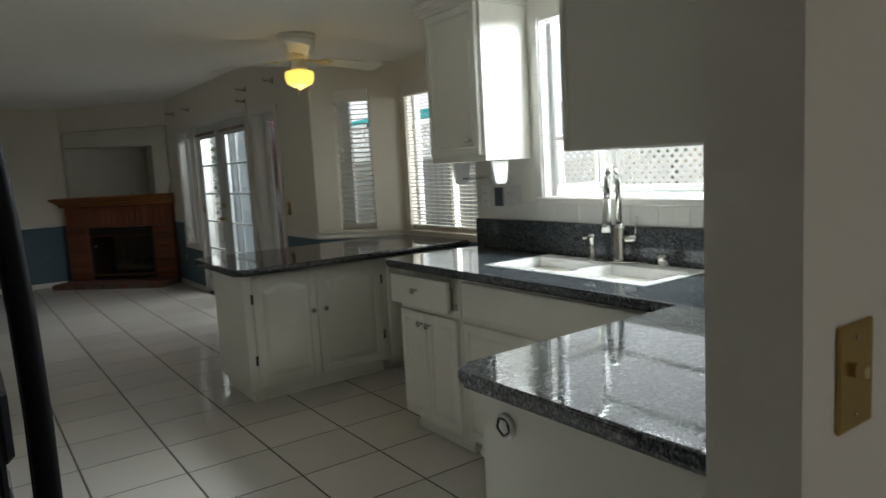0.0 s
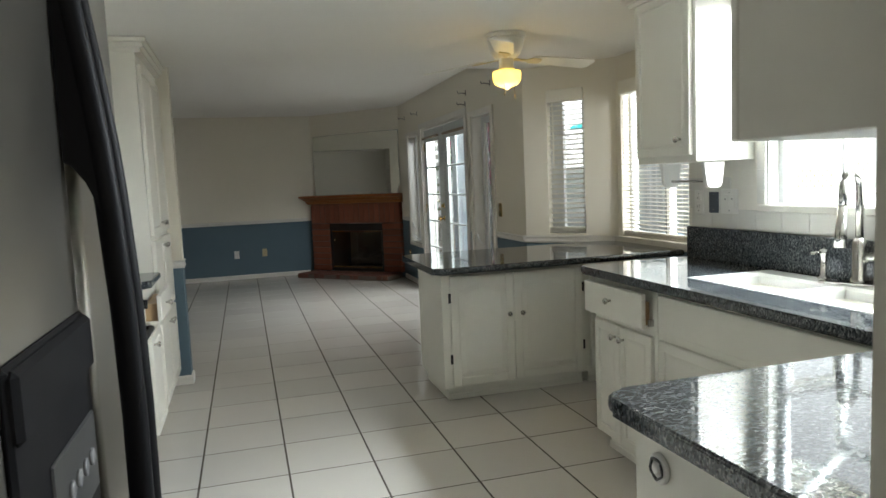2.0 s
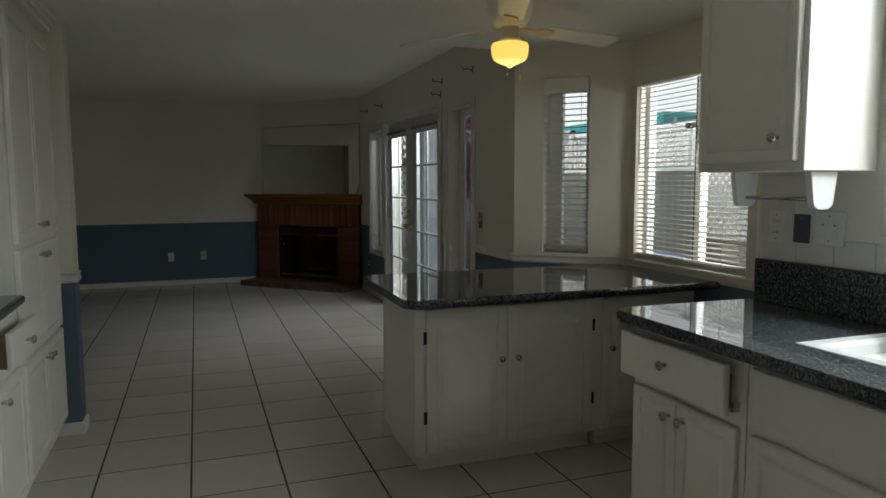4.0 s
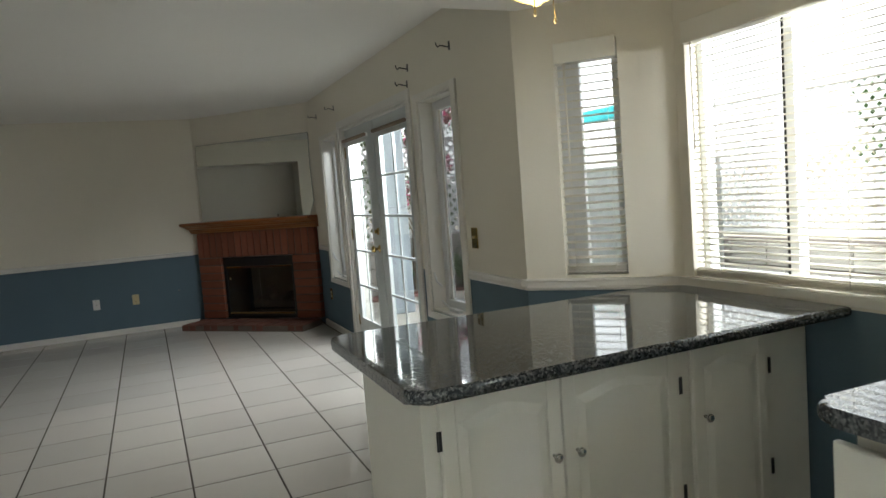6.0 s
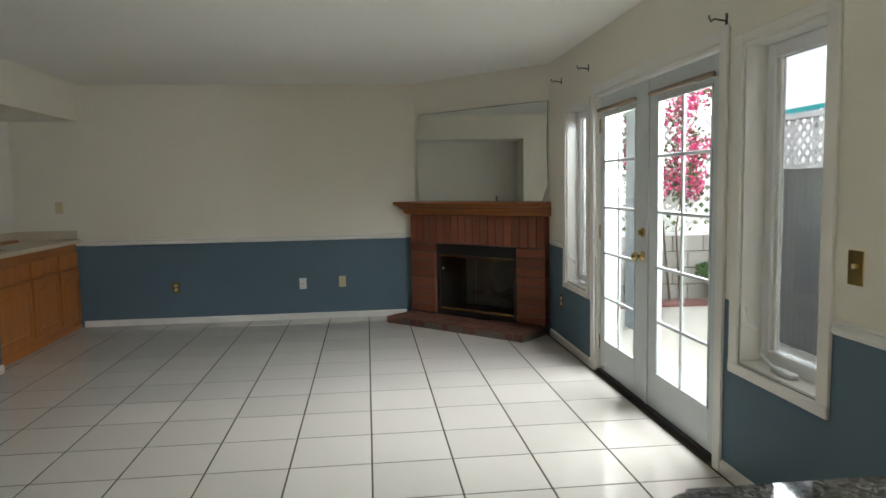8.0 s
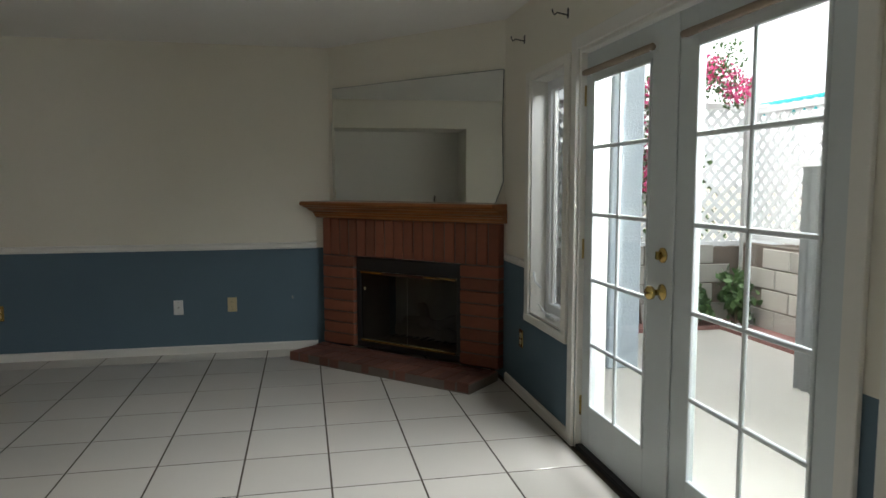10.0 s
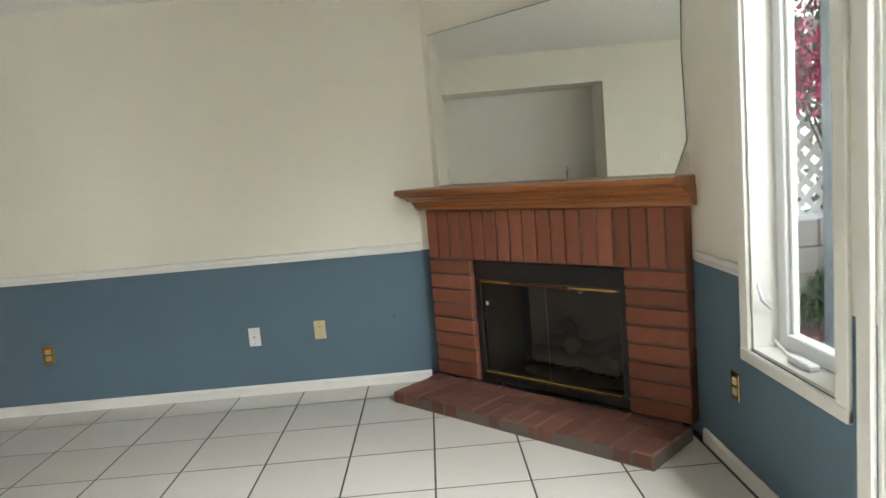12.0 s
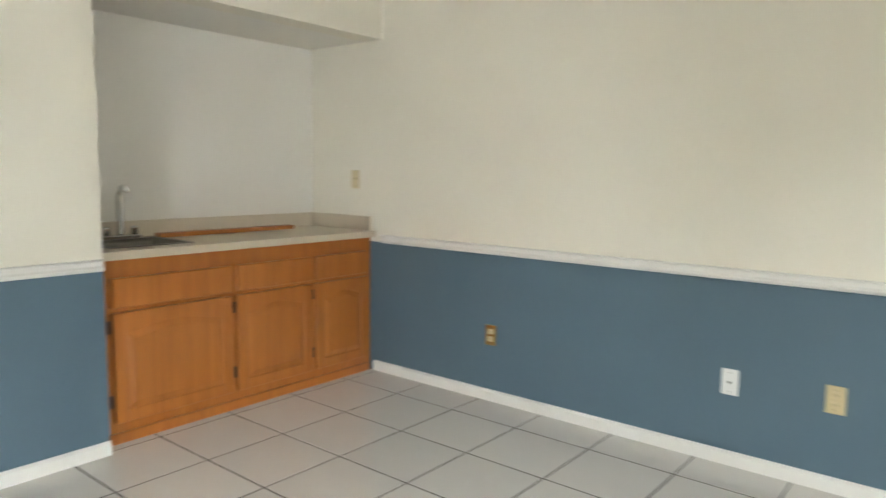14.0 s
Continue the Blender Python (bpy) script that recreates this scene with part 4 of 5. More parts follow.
def bay_window(name, label, at, w, z0, z1, slat_depth, slats, mullions=(), fw=0.035, fw2=0.035):
    win = tagged(thing(name, label, "window", at @ pose(0, 0, z0)), kind="structure")
    h = z1 - z0
    for a in ((0, fw, 0.07, 0.12, 0, h), (w - fw2, w, 0.07, 0.12, 0, h), (fw, w - fw2, 0.07, 0.12, 0, 0.04), (fw, w - fw2, 0.07, 0.12, h - 0.04, h)):
        part("window_frame", boxes(a, bevel=0.003), M_ALU, win)
    for m in mullions:
        part("mullion", boxes((m - 0.022, m + 0.022, 0.07, 0.12, 0.04, h - 0.04), bevel=0.003), M_ALU, win)
        part("sash_gasket", boxes((m - 0.036, m - 0.0225, 0.075, 0.105, 0.04, h - 0.04)), M_BLACK, win, "dark sliding sash gasket")
    o = part("pane", boxes((fw, w - fw2, 0.094, 0.097, 0.04, h - 0.04)), M_GLASS, win)
    o.visible_shadow = False
    bl = thing("venetian_blind", "cream slatted blind lowered with open slats in the window", "blind", at @ pose(0, 0, z0), "slatted window blinds")
    part("valance", boxes((0.004, w - 0.004, -0.022, 0.05, h - 0.085, h + 0.012), bevel=0.004), M_CAB, bl)
    part("bottom_rail", boxes((0.008, w - 0.008, 0.004, 0.052, 0.010, 0.022), bevel=0.004), M_BLIND, bl)
    for k in range(3):
        part("resting_slat", boxes((0.008, w - 0.008, 0.003, 0.05, 0.0245 + 0.0065 * k, 0.029 + 0.0065 * k), bevel=0.001), M_BLIND, bl)
    bm = bmesh.new()
    n = 6
    up = []
    for k in range(n + 1):
        t = k / n - 0.5
        up.append((t * slat_depth, 0.08 * slat_depth * (1 - 4 * t * t)))
    vs = [[bm.verts.new((x, y, z + o)) for y, z in up for o in (0, 0.0026)] for x in (0.008, w - 0.008)]
    for k in range(n):
        for o in (0, 1):
            bm.faces.new((vs[0][2 * k + o], vs[0][2 * k + 2 + o], vs[1][2 * k + 2 + o], vs[1][2 * k + o]))
    for k in (0, 2 * n):
        bm.faces.new((vs[0][k], vs[0][k + 1], vs[1][k + 1], vs[1][k]))
    sm = mesh_of("slat", bm, M_BLIND)
    step = (h - 0.12) / slats
    for k in range(slats):
        o = new("slat", sm)
        o.parent = bl
        o.matrix_basis = pose(0, 0.028, 0.045 + step * k, 9 + rnd.uniform(-1.5, 1.5), rnd.uniform(-0.12, 0.12), 0)
    for x in (w * 0.18, w * 0.82):
        part("ladder_cord", tube([(x, 0.0, 0.02), (x, 0.0, h - 0.07)], 0.0015, 5), M_BLIND, bl)
    part("tilt_wand", tube([(0.05, -0.012, h - 0.08), (0.055, -0.014, h - 0.55)], 0.004, 6), M_BLIND, bl)
    return win


ang = math.degrees(math.atan2(BB[1] - BA[1], BB[0] - BA[0]))
bay_window("window_3", "narrow window in the angled bay wall behind a slatted blind", pose(BA[0], BA[1], 0, 0, 0, ang) @ pose(0.20, 0.0, 0), 0.30, 0.90, 2.0, 0.05, 26, (), 0.105, 0.04)
bay_window("window_4", "wide sliding window in the bay behind a slatted blind", east(4.97, 0, 5.75), 0.91, 0.88, 2.0, 0.026, 37, (0.47,))

# ---- garden window over the sink ----
gw = tagged(thing("window_5", "projecting white-framed garden window with a sloped glass top", "window", pose(XR, GW_Y0, 0)), kind="structure")
gl_ = GW_Y1 - GW_Y0
GO, GF, GI = 0.42, 1.80, 0.056
# tiled jambs: one column on the wall face, one in the reveal
jamb_face = mesh_of("jamb_tile", boxes((-0.010, 0.0, 0.0005, 0.0495, 0.0006, 0.1494), bevel=0.0012), mat("glazed_jamb_tile", (0.76, 0.75, 0.71), 0.15, vary=0.02, rand=0.02))
jamb_side = mesh_of("jamb_tile", boxes((0.0, 0.054, 0.0, 0.008, 0.0006, 0.1494), bevel=0.0012), jamb_face.materials[0])
for k in range(6):
    for y in (gl_ + 0.001, -0.051):
        o = new("tile", jamb_face)
        o.parent = gw
        o.matrix_basis = Matrix.LocRotScale((0, y, GW_Z0 + 0.15 * k), None, (1, 1, 1 if k < 5 else 0.75))
    for y in (gl_ - 0.008, 0.0):
        o = new("tile", jamb_side)
        o.parent = gw
        o.matrix_basis = Matrix.LocRotScale((0, y, GW_Z0 + 0.15 * k), None, (1, 1, 1 if k < 5 else 0.75))
part("head_lining", boxes((0, 0.054, 0.009, gl_ - 0.009, GW_Z1 - 0.02, GW_Z1)), M_TRIM, gw)
part("window_sill", boxes((-0.02, GO, -0.04, gl_ + 0.04, GW_Z0 - 0.035, GW_Z0 - 0.003), bevel=0.004), M_TRIM, gw)
f = 0.035
for y in (0.0, gl_ / 2 - f / 2, gl_ - f):
    part("post", boxes((GO - f, GO, y, y + f, GW_Z0, GF), bevel=0.003), M_ALU, gw)
for z in (GW_Z0, GF - f):
    part("rail", boxes((GO - f, GO, f, gl_ - f, z, z + f), bevel=0.003), M_ALU, gw)
part("shelf_bar", boxes((GO - f - 0.012, GO - f - 0.001, f, gl_ - f, 1.463, 1.487), bevel=0.002), M_CHROME, gw, "grey metal shelf bar")
for y, inner in ((0.0, 1), (gl_ - f, -1)):
    part("side_post", boxes((GI, GI + 0.045, y, y + f, GW_Z0, GW_Z1 - f), bevel=0.003), M_ALU, gw)
    part("side_rail", boxes((GI + 0.045, GO - f, y, y + f, GW_Z0, GW_Z0 + 0.02), bevel=0.002), M_ALU, gw)
    yb = y + f + 0.001 if inner > 0 else y - 0.012
    part("shelf_bar", boxes((GI, GO - f - 0.013, yb, yb + 0.011, 1.463, 1.487), bevel=0.002), M_CHROME, gw, "grey metal shelf bar")
    # lower vent sash
    ys = y + 0.006 if inner > 0 else y + f - 0.026
    sash = part("vent_sash", boxes((GI + 0.046, GO - f - 0.001, ys, ys + 0.02, 1.425, 1.462), bevel=0.003), M_TRIM, gw, "white hinged vent sash")
    part("sash_rail", boxes((GI + 0.046, GO - f - 0.001, ys, ys + 0.02, GW_Z0 + 0.021, 1.245), bevel=0.003), M_TRIM, sash)
    part("sash_stile", boxes((GI + 0.046, GI + 0.07, ys, ys + 0.02, 1.2455, 1.4245), bevel=0.003), M_TRIM, sash)
    part("sash_stile", boxes((GO - f - 0.03, GO - f - 0.001, ys, ys + 0.02, 1.2455, 1.4245), bevel=0.003), M_TRIM, sash)
    part("sash_latch", boxes((GI + 0.05, GI + 0.066, ys - 0.010 if inner < 0 else ys + 0.0205, ys - 0.0005 if inner < 0 else ys + 0.03, 1.245, 1.285), bevel=0.002), M_PLATE, sash)
    o = part("pane", boxes((GI + 0.07, GO - f - 0.03, ys + 0.008, ys + 0.012, 1.2455, 1.4245)), M_GLASS, sash)
    o.visible_shadow = False
    bm = bmesh.new()
    for yy in (y + 0.016, y + 0.020):
        bm.faces.new([bm.verts.new(c) for c in ((GI + 0.045, yy, 1.463), (GO - f, yy, 1.463), (GO - f, yy, GF), (GI + 0.045, yy, GW_Z1 - f - 0.01))])
    o = part("pane", bm, M_GLASS, gw)
    o.visible_shadow = False
    # slotted shelf standards
    for x in (GI + 0.008, GO - f - 0.012):
        ya = y + f + 0.001 if inner > 0 else y - 0.005
        std = part("shelf_standard", boxes((x, x + 0.012, ya, ya + 0.004, GW_Z0 + 0.04, 1.455)), M_ALU, gw, "slotted metal shelf standard")
        part("shelf_standard", boxes((x, x + 0.012, ya, ya + 0.004, 1.495, GW_Z1 - 0.14 if x < 0.2 else GF - 0.03)), M_ALU, gw, "slotted metal shelf standard")
        yq = ya + 0.0042 if inner > 0 else ya - 0.0008
        part("slots", boxes(*[(x + 0.003, x + 0.009, yq, yq + 0.0006, GW_Z0 + 0.06 + 0.018 * k, GW_Z0 + 0.068 + 0.018 * k) for k in range(12 if x > 0.2 else 36) if not 1.44 < GW_Z0 + 0.06 + 0.018 * k < 1.50]), M_BLACK, std)
slope = math.hypot(GO - GI, GW_Z1 - GF)
tilt = math.degrees(math.atan2(GW_Z1 - GF, GO - GI))
for y in (0.0, gl_ / 2 - f / 2, gl_ - f):
    part("rafter", boxes((0, slope, 0, f, 0, f), bevel=0.003), M_ALU, gw, at=pose(GI, y, GW_Z1 - f, 0, tilt, 0))
o = part("pane", boxes((GO - 0.022, GO - 0.018, f, gl_ - f, GW_Z0 + f, GF - f)), M_GLASS, gw)
o.visible_shadow = False
o = part("pane", boxes((0, slope, f, gl_ - f, 0.014, 0.018)), M_GLASS, gw, at=pose(GI, 0, GW_Z1 - f, 0, tilt, 0))
o.visible_shadow = False

# white wall tiles round the window
tm = mesh_of("wall_tile", boxes((-0.006, 0.0, 0.0007, 0.1493, 0.0007, 0.1493), bevel=0.0014), mat("glazed_white_tile", (0.74, 0.73, 0.69), 0.15, vary=0.02, rand=0.02))
splash = tagged(thing("wall_tiling", "glazed white square wall tiles above the backsplash", "tiling", pose(XR - 0.001, 0, 0)), kind="structure")
for k in range(16):
    for z in (1.0695,):
        y = 1.04 + 0.15 * k
        if y + 0.15 < 3.47:
            o = new("tile", tm)
            o.parent = splash
            o.matrix_basis = Matrix.LocRotScale((0, y, z), None, (1, 1, 0.6))
for k in range(1, 3):
    o = new("tile", tm)
    o.parent = splash
    o.matrix_basis = Matrix.LocRotScale((0, 3.003 + 0.151 * k, 1.16), None, (1, 1, 1))

# ---- refrigerator ----
fr = thing("refrigerator", "side-by-side stainless refrigerator with black bowed handles and dispenser", "refrigerator", pose(2.85, 1.0, 0))
part("cabinet_body", boxes((-0.72, -0.075, 0.0, 0.91, 0.02, 1.72), bevel=0.004), M_BLACK, fr)
for y0, y1 in ((0.0, 0.495), (0.50, 0.91)):
    bm = boxes((-0.07, 0.0, y0, y1, 0.1, 1.73))
    es = [e for e in bm.edges if all(v.co.x > -0.01 for v in e.verts) and abs(e.verts[0].co.z - e.verts[1].co.z) > 0.5]
    bmesh.ops.bevel(bm, geom=es, offset=0.04, segments=7, profile=0.5, affect="EDGES")
    for q in bm.faces:
        q.smooth = True
    d = part("door", bm, M_STEEL, fr, "brushed stainless door")
    yh = 0.465 if y0 == 0 else 0.532
    zs = [1.70, 1.62, 1.52, 1.42, 1.34, 1.2, 1.05, 0.9, 0.75, 0.62, 0.55, 0.5]
    xs = [0.006, 0.016, 0.029, 0.040, 0.046, 0.053, 0.056, 0.055, 0.049, 0.036, 0.024, 0.0]
    bm = tube([(x, yh, z) for x, z in zip(xs, zs)], 0.016, 14)
    bmesh.ops.scale(bm, vec=(1, 0.9, 1), verts=bm.verts, space=Matrix.Translation((0, -yh, 0)))
    h = part("handle", bm, M_PLASTIC, d, "black bowed handle")
    web = [(-0.001, 1.70), (0.006, 1.70), (0.016, 1.62), (0.029, 1.52), (0.040, 1.42), (0.046, 1.34), (0.044, 1.31), (0.036, 1.335), (0.024, 1.365), (0.010, 1.385), (-0.001, 1.392)]
    bm = bmesh.new()
    two = [[bm.verts.new((x, yh + q, z)) for x, z in web] for q in (-0.0125, 0.0125)]
    bm.faces.new(two[0])
    bm.faces.new(two[1][::-1])
    for i in range(len(web)):
        k = (i + 1) % len(web)
        bm.faces.new((two[0][k], two[0][i], two[1][i], two[1][k]))
    part("handle_web", bm, M_PLASTIC, h)
disp = part("dispenser", boxes((-0.002, 0.008, 0.14, 0.455, 0.72, 1.20), bevel=0.006), M_PLASTIC, fr, "black ice and water dispenser")
part("dispenser_brow", boxes((0.0, 0.016, 0.145, 0.45, 1.125, 1.195), bevel=0.006), M_PLASTIC, disp)
part("control_strip", boxes((0.006, 0.011, 0.24, 0.44, 0.97, 1.07), bevel=0.002), mat("dark_grey_panel", (0.05, 0.05, 0.05), 0.3), disp)
for k in range(4):
    part("button", lathe([(0.011, 0), (0.011, 0.003), (0.008, 0.004), (0, 0.004)], 12, "X"), mat("grey_button", (0.16, 0.16, 0.16), 0.35), disp, at=pose(0.0108, 0.30 + 0.034 * k, 1.02))
part("label_bar", boxes((0.0082, 0.009, 0.20, 0.275, 0.955, 0.965)), mat("grey_print", (0.3, 0.3, 0.3), 0.5), disp)
# flat near-black sheet: the shade of a recess put into colour, no hollow cut
part("recess_shade", boxes((0.0075, 0.0095, 0.18, 0.43, 0.74, 0.94)), mat("recess_shade_black", (0.004, 0.004, 0.004), 0.6), disp)
part("paddle", boxes((0.0097, 0.02, 0.25, 0.35, 0.78, 0.87), bevel=0.004), mat("grey_paddle", (0.07, 0.07, 0.08), 0.3), disp)
part("kick_grille", boxes((-0.06, -0.02, 0.01, 0.90, 0.01, 0.09)), M_BLACK, fr)

# ---- stove, left worktop, pantry ----
stove = thing("stove", "white-topped range with black glass oven front and knobs", "stove", pose(2.53, 4.17, 0, 0, 0, 90) @ pose(-0.76, 0, 0))
part("body", boxes((0.002, 0.758, 0.03, 0.62, 0.02, 0.89)), M_BLACK, stove)
part("cooktop", boxes((0.0, 0.76, -0.02, 0.63, 0.891, 0.925), bevel=0.008), M_PORCELAIN, stove)
part("oven_door", boxes((0.01, 0.75, -0.012, 0.029, 0.25, 0.72), bevel=0.006), M_PLASTIC, stove)
part("control_panel", boxes((0.005, 0.755, -0.02, 0.029, 0.73, 0.885), bevel=0.006), M_PLASTIC, stove)
part("bottom_drawer", boxes((0.01, 0.75, -0.006, 0.029, 0.06, 0.24), bevel=0.006), M_PLASTIC, stove)
for k in range(5):
    part("knob", lathe([(0.024, 0), (0.022, 0.03), (0, 0.031)], 16), M_PLASTIC, stove, at=pose(0.1 + 0.14 * k, -0.02, 0.81, 90, 0, 0))
hd = [(0.06, -0.01, 0.68), (0.065, -0.045, 0.685), (0.1, -0.062, 0.69), (0.66, -0.062, 0.69), (0.695, -0.045, 0.685), (0.70, -0.01, 0.68)]
part("oven_handle", tube(hd, 0.014), M_PLASTIC, stove)
for x, y in ((0.2, 0.17), (0.56, 0.17), (0.2, 0.45), (0.56, 0.45)):
    part("burner", lathe([(0.09, 0), (0.085, 0.012), (0.03, 0.014), (0, 0.012)], 20), M_BLACK, stove, at=pose(x, y, 0.926))
west = lambda y: pose(2.55, y, 0, 0, 0, 90)
base_cabinet("drawer_cabinet", "white painted narrow drawer and door base cabinet by the stove", west(4.175), 0.43, 0.87, 0.62,
             [("door", 0.02, 0.41, 0.10, 0.62, [(0.07, 0.57)], [])], toe=0.09)
dr2 = thing("drawer", "white kitchen drawer front pulled slightly open", "drawer", west(4.175))
part("front", panel_door(0.41, 0.13, rim=0.9), M_CAB, dr2, at=pose(0.01, -0.06, 0.70))
part("drawer_box", boxes((0.03, 0.40, -0.06, 0.1, 0.70, 0.79)), M_BULB, dr2, "bare wooden drawer box")
knob(dr2, 0.215, -0.08, 0.765)
bm = prism(rounded([(1.89, 4.175), (2.59, 4.175), (2.59, 4.60), (1.89, 4.60)], 0.03, {1}), 0.872, 0.91, 0.014, 3)
tagged(part("worktop", bm, M_GRANITE), "short granite worktop between stove and pantry", "countertop", "granite worktops")
bm = prism([(1.89, 1.86), (2.58, 1.86), (2.58, 3.405), (1.89, 3.405)], 0.872, 0.91, 0.014, 3)
tagged(part("worktop", bm, M_GRANITE), "granite worktop between refrigerator and stove", "countertop", "granite worktops")
base_cabinet("base_cabinet", "white painted base cabinets between refrigerator and stove", west(1.86), 1.54, 0.87, 0.62,
             [("door", 0.02 + 0.5 * k, 0.50 + 0.5 * k, 0.10, 0.83, [], []) for k in range(3)], toe=0.09)
pan = thing("pantry_cabinet", "tall white painted pantry cabinet with panelled doors and crown", "cabinet", west(4.61), "white kitchen cabinets")
part("body", boxes((0, 0.9, 0.0, 0.62, 0.09, 2.12)), M_CAB, pan)
part("toe_kick", boxes((0.01, 0.89, 0.04, 0.6, 0, 0.092)), M_CAB, pan)
for x0, x1 in ((0.03, 0.44), (0.45, 0.87)):
    for z0, z1, kz in ((0.12, 0.60, 0.55), (0.62, 1.08, 1.03), (1.11, 2.06, 1.17)):
        o = part("door", panel_door(x1 - x0, z1 - z0), M_CAB, pan, at=pose(x0, -0.002, z0))
        knob(o, (x1 - x0 - 0.035) if x0 < 0.1 else 0.035, -0.02, kz - z0)
bm = bmesh.new()
for o, z in ((0.012, 2.12), (0.028, 2.145), (0.045, 2.17)):
    box(bm, -o, 0.9, -o - 0.02, 0.6, z, z + 0.026)
part("crown", bm, M_CAB, pan)

# ---- wet bar niche ----
bar = thing("bar_cabinet", "honey oak wet bar cabinet with three arched doors", "cabinet", pose(XL - 0.08, 9.54, 0, 0, 0, 90))
BW_ = YB - 9.54 - 0.004
part("body", boxes((0, BW_, 0.02, 0.55, 0.0, 0.86)), M_OAK, bar)
x = 0.04
for share in (0.40, 0.325, 0.275):
    wide = (BW_ - 0.07) * share
    a, w = x + 0.016, wide - 0.034
    arch_door(bar, M_OAK, pose(a, 0.018, 0.10), w, 0.515)
    part("drawer_front", boxes((0, w, -0.03, 0, 0, 0.14), bevel=0.006), M_OAK, bar, at=pose(a, 0.018, 0.636))
    hinge(bar, a - 0.008, 0.018, 0.2)
    hinge(bar, a - 0.008, 0.018, 0.55)
    x += wide
part("toe_board", boxes((0.02, BW_ - 0.02, 0.0, 0.018, 0.0, 0.05), bevel=0.002), M_OAK, bar)
M_LAM = mat("cream_laminate", (0.58, 0.50, 0.38), 0.35, vary=0.03)
lam = thing("laminate_counter", "cream laminate bar counter with low splashback", "countertop", pose(XL - 0.08, 9.54, 0, 0, 0, 90))
part("top", boxes((0, 0.12, -0.03, 0.577, 0.862, 0.90), (0.1199, 0.5001, -0.03, 0.10, 0.862, 0.90), (0.1199, 0.5001, 0.44, 0.577, 0.862, 0.90), (0.50, BW_, -0.03, 0.577, 0.862, 0.90)), M_LAM, lam)
part("splashback", boxes((0, BW_, 0.555, 0.577, 0.901, 0.99), bevel=0.002), M_LAM, lam)
part("side_splash", boxes((BW_ - 0.02, BW_, 0.0, 0.554, 0.901, 0.99), bevel=0.002), M_LAM, lam)
bsink = thing("bar_sink", "small stainless bar sink in the laminate counter", "sink", pose(XL - 0.08, 9.54, 0.902, 0, 0, 90))
bm = bmesh.new()
bowl(bm, 0.12, 0.50, 0.10, 0.44, 0.15)
for a in ((0.10, 0.125, 0.08, 0.46), (0.495, 0.52, 0.08, 0.46), (0.125, 0.495, 0.08, 0.105), (0.125, 0.495, 0.435, 0.46)):
    box(bm, *a, 0.0, 0.004)
part("basin", bm, M_STEEL, bsink)
btap = thing("bar_tap", "chrome bar tap with two small handles", "tap", pose(XL - 0.08, 9.54, 0.904, 0, 0, 90) @ pose(0.345, 0.49, 0))
part("base_plate", boxes((-0.1, 0.1, -0.025, 0.025, 0, 0.02), bevel=0.006), M_CHROME, btap)
part("spout", tube([(0, 0, 0.02), (0, 0, 0.24), (0, -0.02, 0.27), (0, -0.06, 0.275), (0, -0.08, 0.25)], 0.011), M_CHROME, btap)
part("column", boxes((-0.014, 0.014, -0.014, 0.014, 0.02, 0.23), bevel=0.004), M_CHROME, btap)
for x in (-0.075, 0.075):
    part("handle", lathe([(0.018, 0.02), (0.016, 0.05), (0.02, 0.055), (0.012, 0.065), (0, 0.066)], 14), M_CHROME, btap, at=pose(x, 0, 0))
plank = thing("wood_plank", "loose length of oak trim lying on the bar counter", "plank", pose(XL - 0.08, 9.54, 0.901, 0, 0, 90))
part("plank_body", boxes((0.53, 1.43, 0.42, 0.49, 0, 0.024), bevel=0.003), M_OAK, plank, at=pose(0, 0, 0, 0, 0, 0))

# ---- plates on the walls ----


def wall_plate(name, label, at, material, kind, w=0.072, h=0.116):
    """A cover plate with its face towards -y."""
    p = thing(name, label, "wall plate", at, "wall plates")
    part("plate", boxes((-w / 2, w / 2, -0.006, 0, -h / 2, h / 2), bevel=0.0025), material, p)
    if kind == "duplex":
        for z in (-0.021, 0.021):
            r = part("receptacle", boxes((-0.017, 0.017, -0.009, -0.005, z - 0.014, z + 0.014), bevel=0.004), M_IVORY if material is not M_PLATE else M_PLATE, p)
            for x in (-0.006, 0.006):
                part("slot", boxes((x - 0.001, x + 0.001, -0.0095, -0.0085, z - 0.004, z + 0.006)), M_BLACK, r)
    elif kind == "jack":
        part("jack", lathe([(0.006, 0), (0.006, 0.006), (0.003, 0.006), (0, 0.004)], 12), M_CHROME, p, at=pose(0, -0.006, 0, 90, 0, 0))
    elif kind == "toggle":
        part("toggle", boxes((-0.005, 0.005, -0.018, -0.005, -0.002, 0.014), bevel=0.002), M_IVORY, p)
    elif kind == "double":
        for x in (-0.023, 0.023):
            part("rocker", boxes((x - 0.016, x + 0.016, -0.009, -0.005, -0.033, 0.033), bevel=0.002), M_PLATE, p)
            part("slot", boxes((x - 0.003, x + 0.003, -0.0098, -0.0088, 0.008, 0.014)), M_BLACK, p)
    for z in (-h * 0.36, h * 0.36):
        part("screw", lathe([(0.003, 0), (0.003, 0.001), (0, 0.0012)], 8), M_CHROME, p, at=pose(0, -0.006, z, 90, 0, 0))
    return p


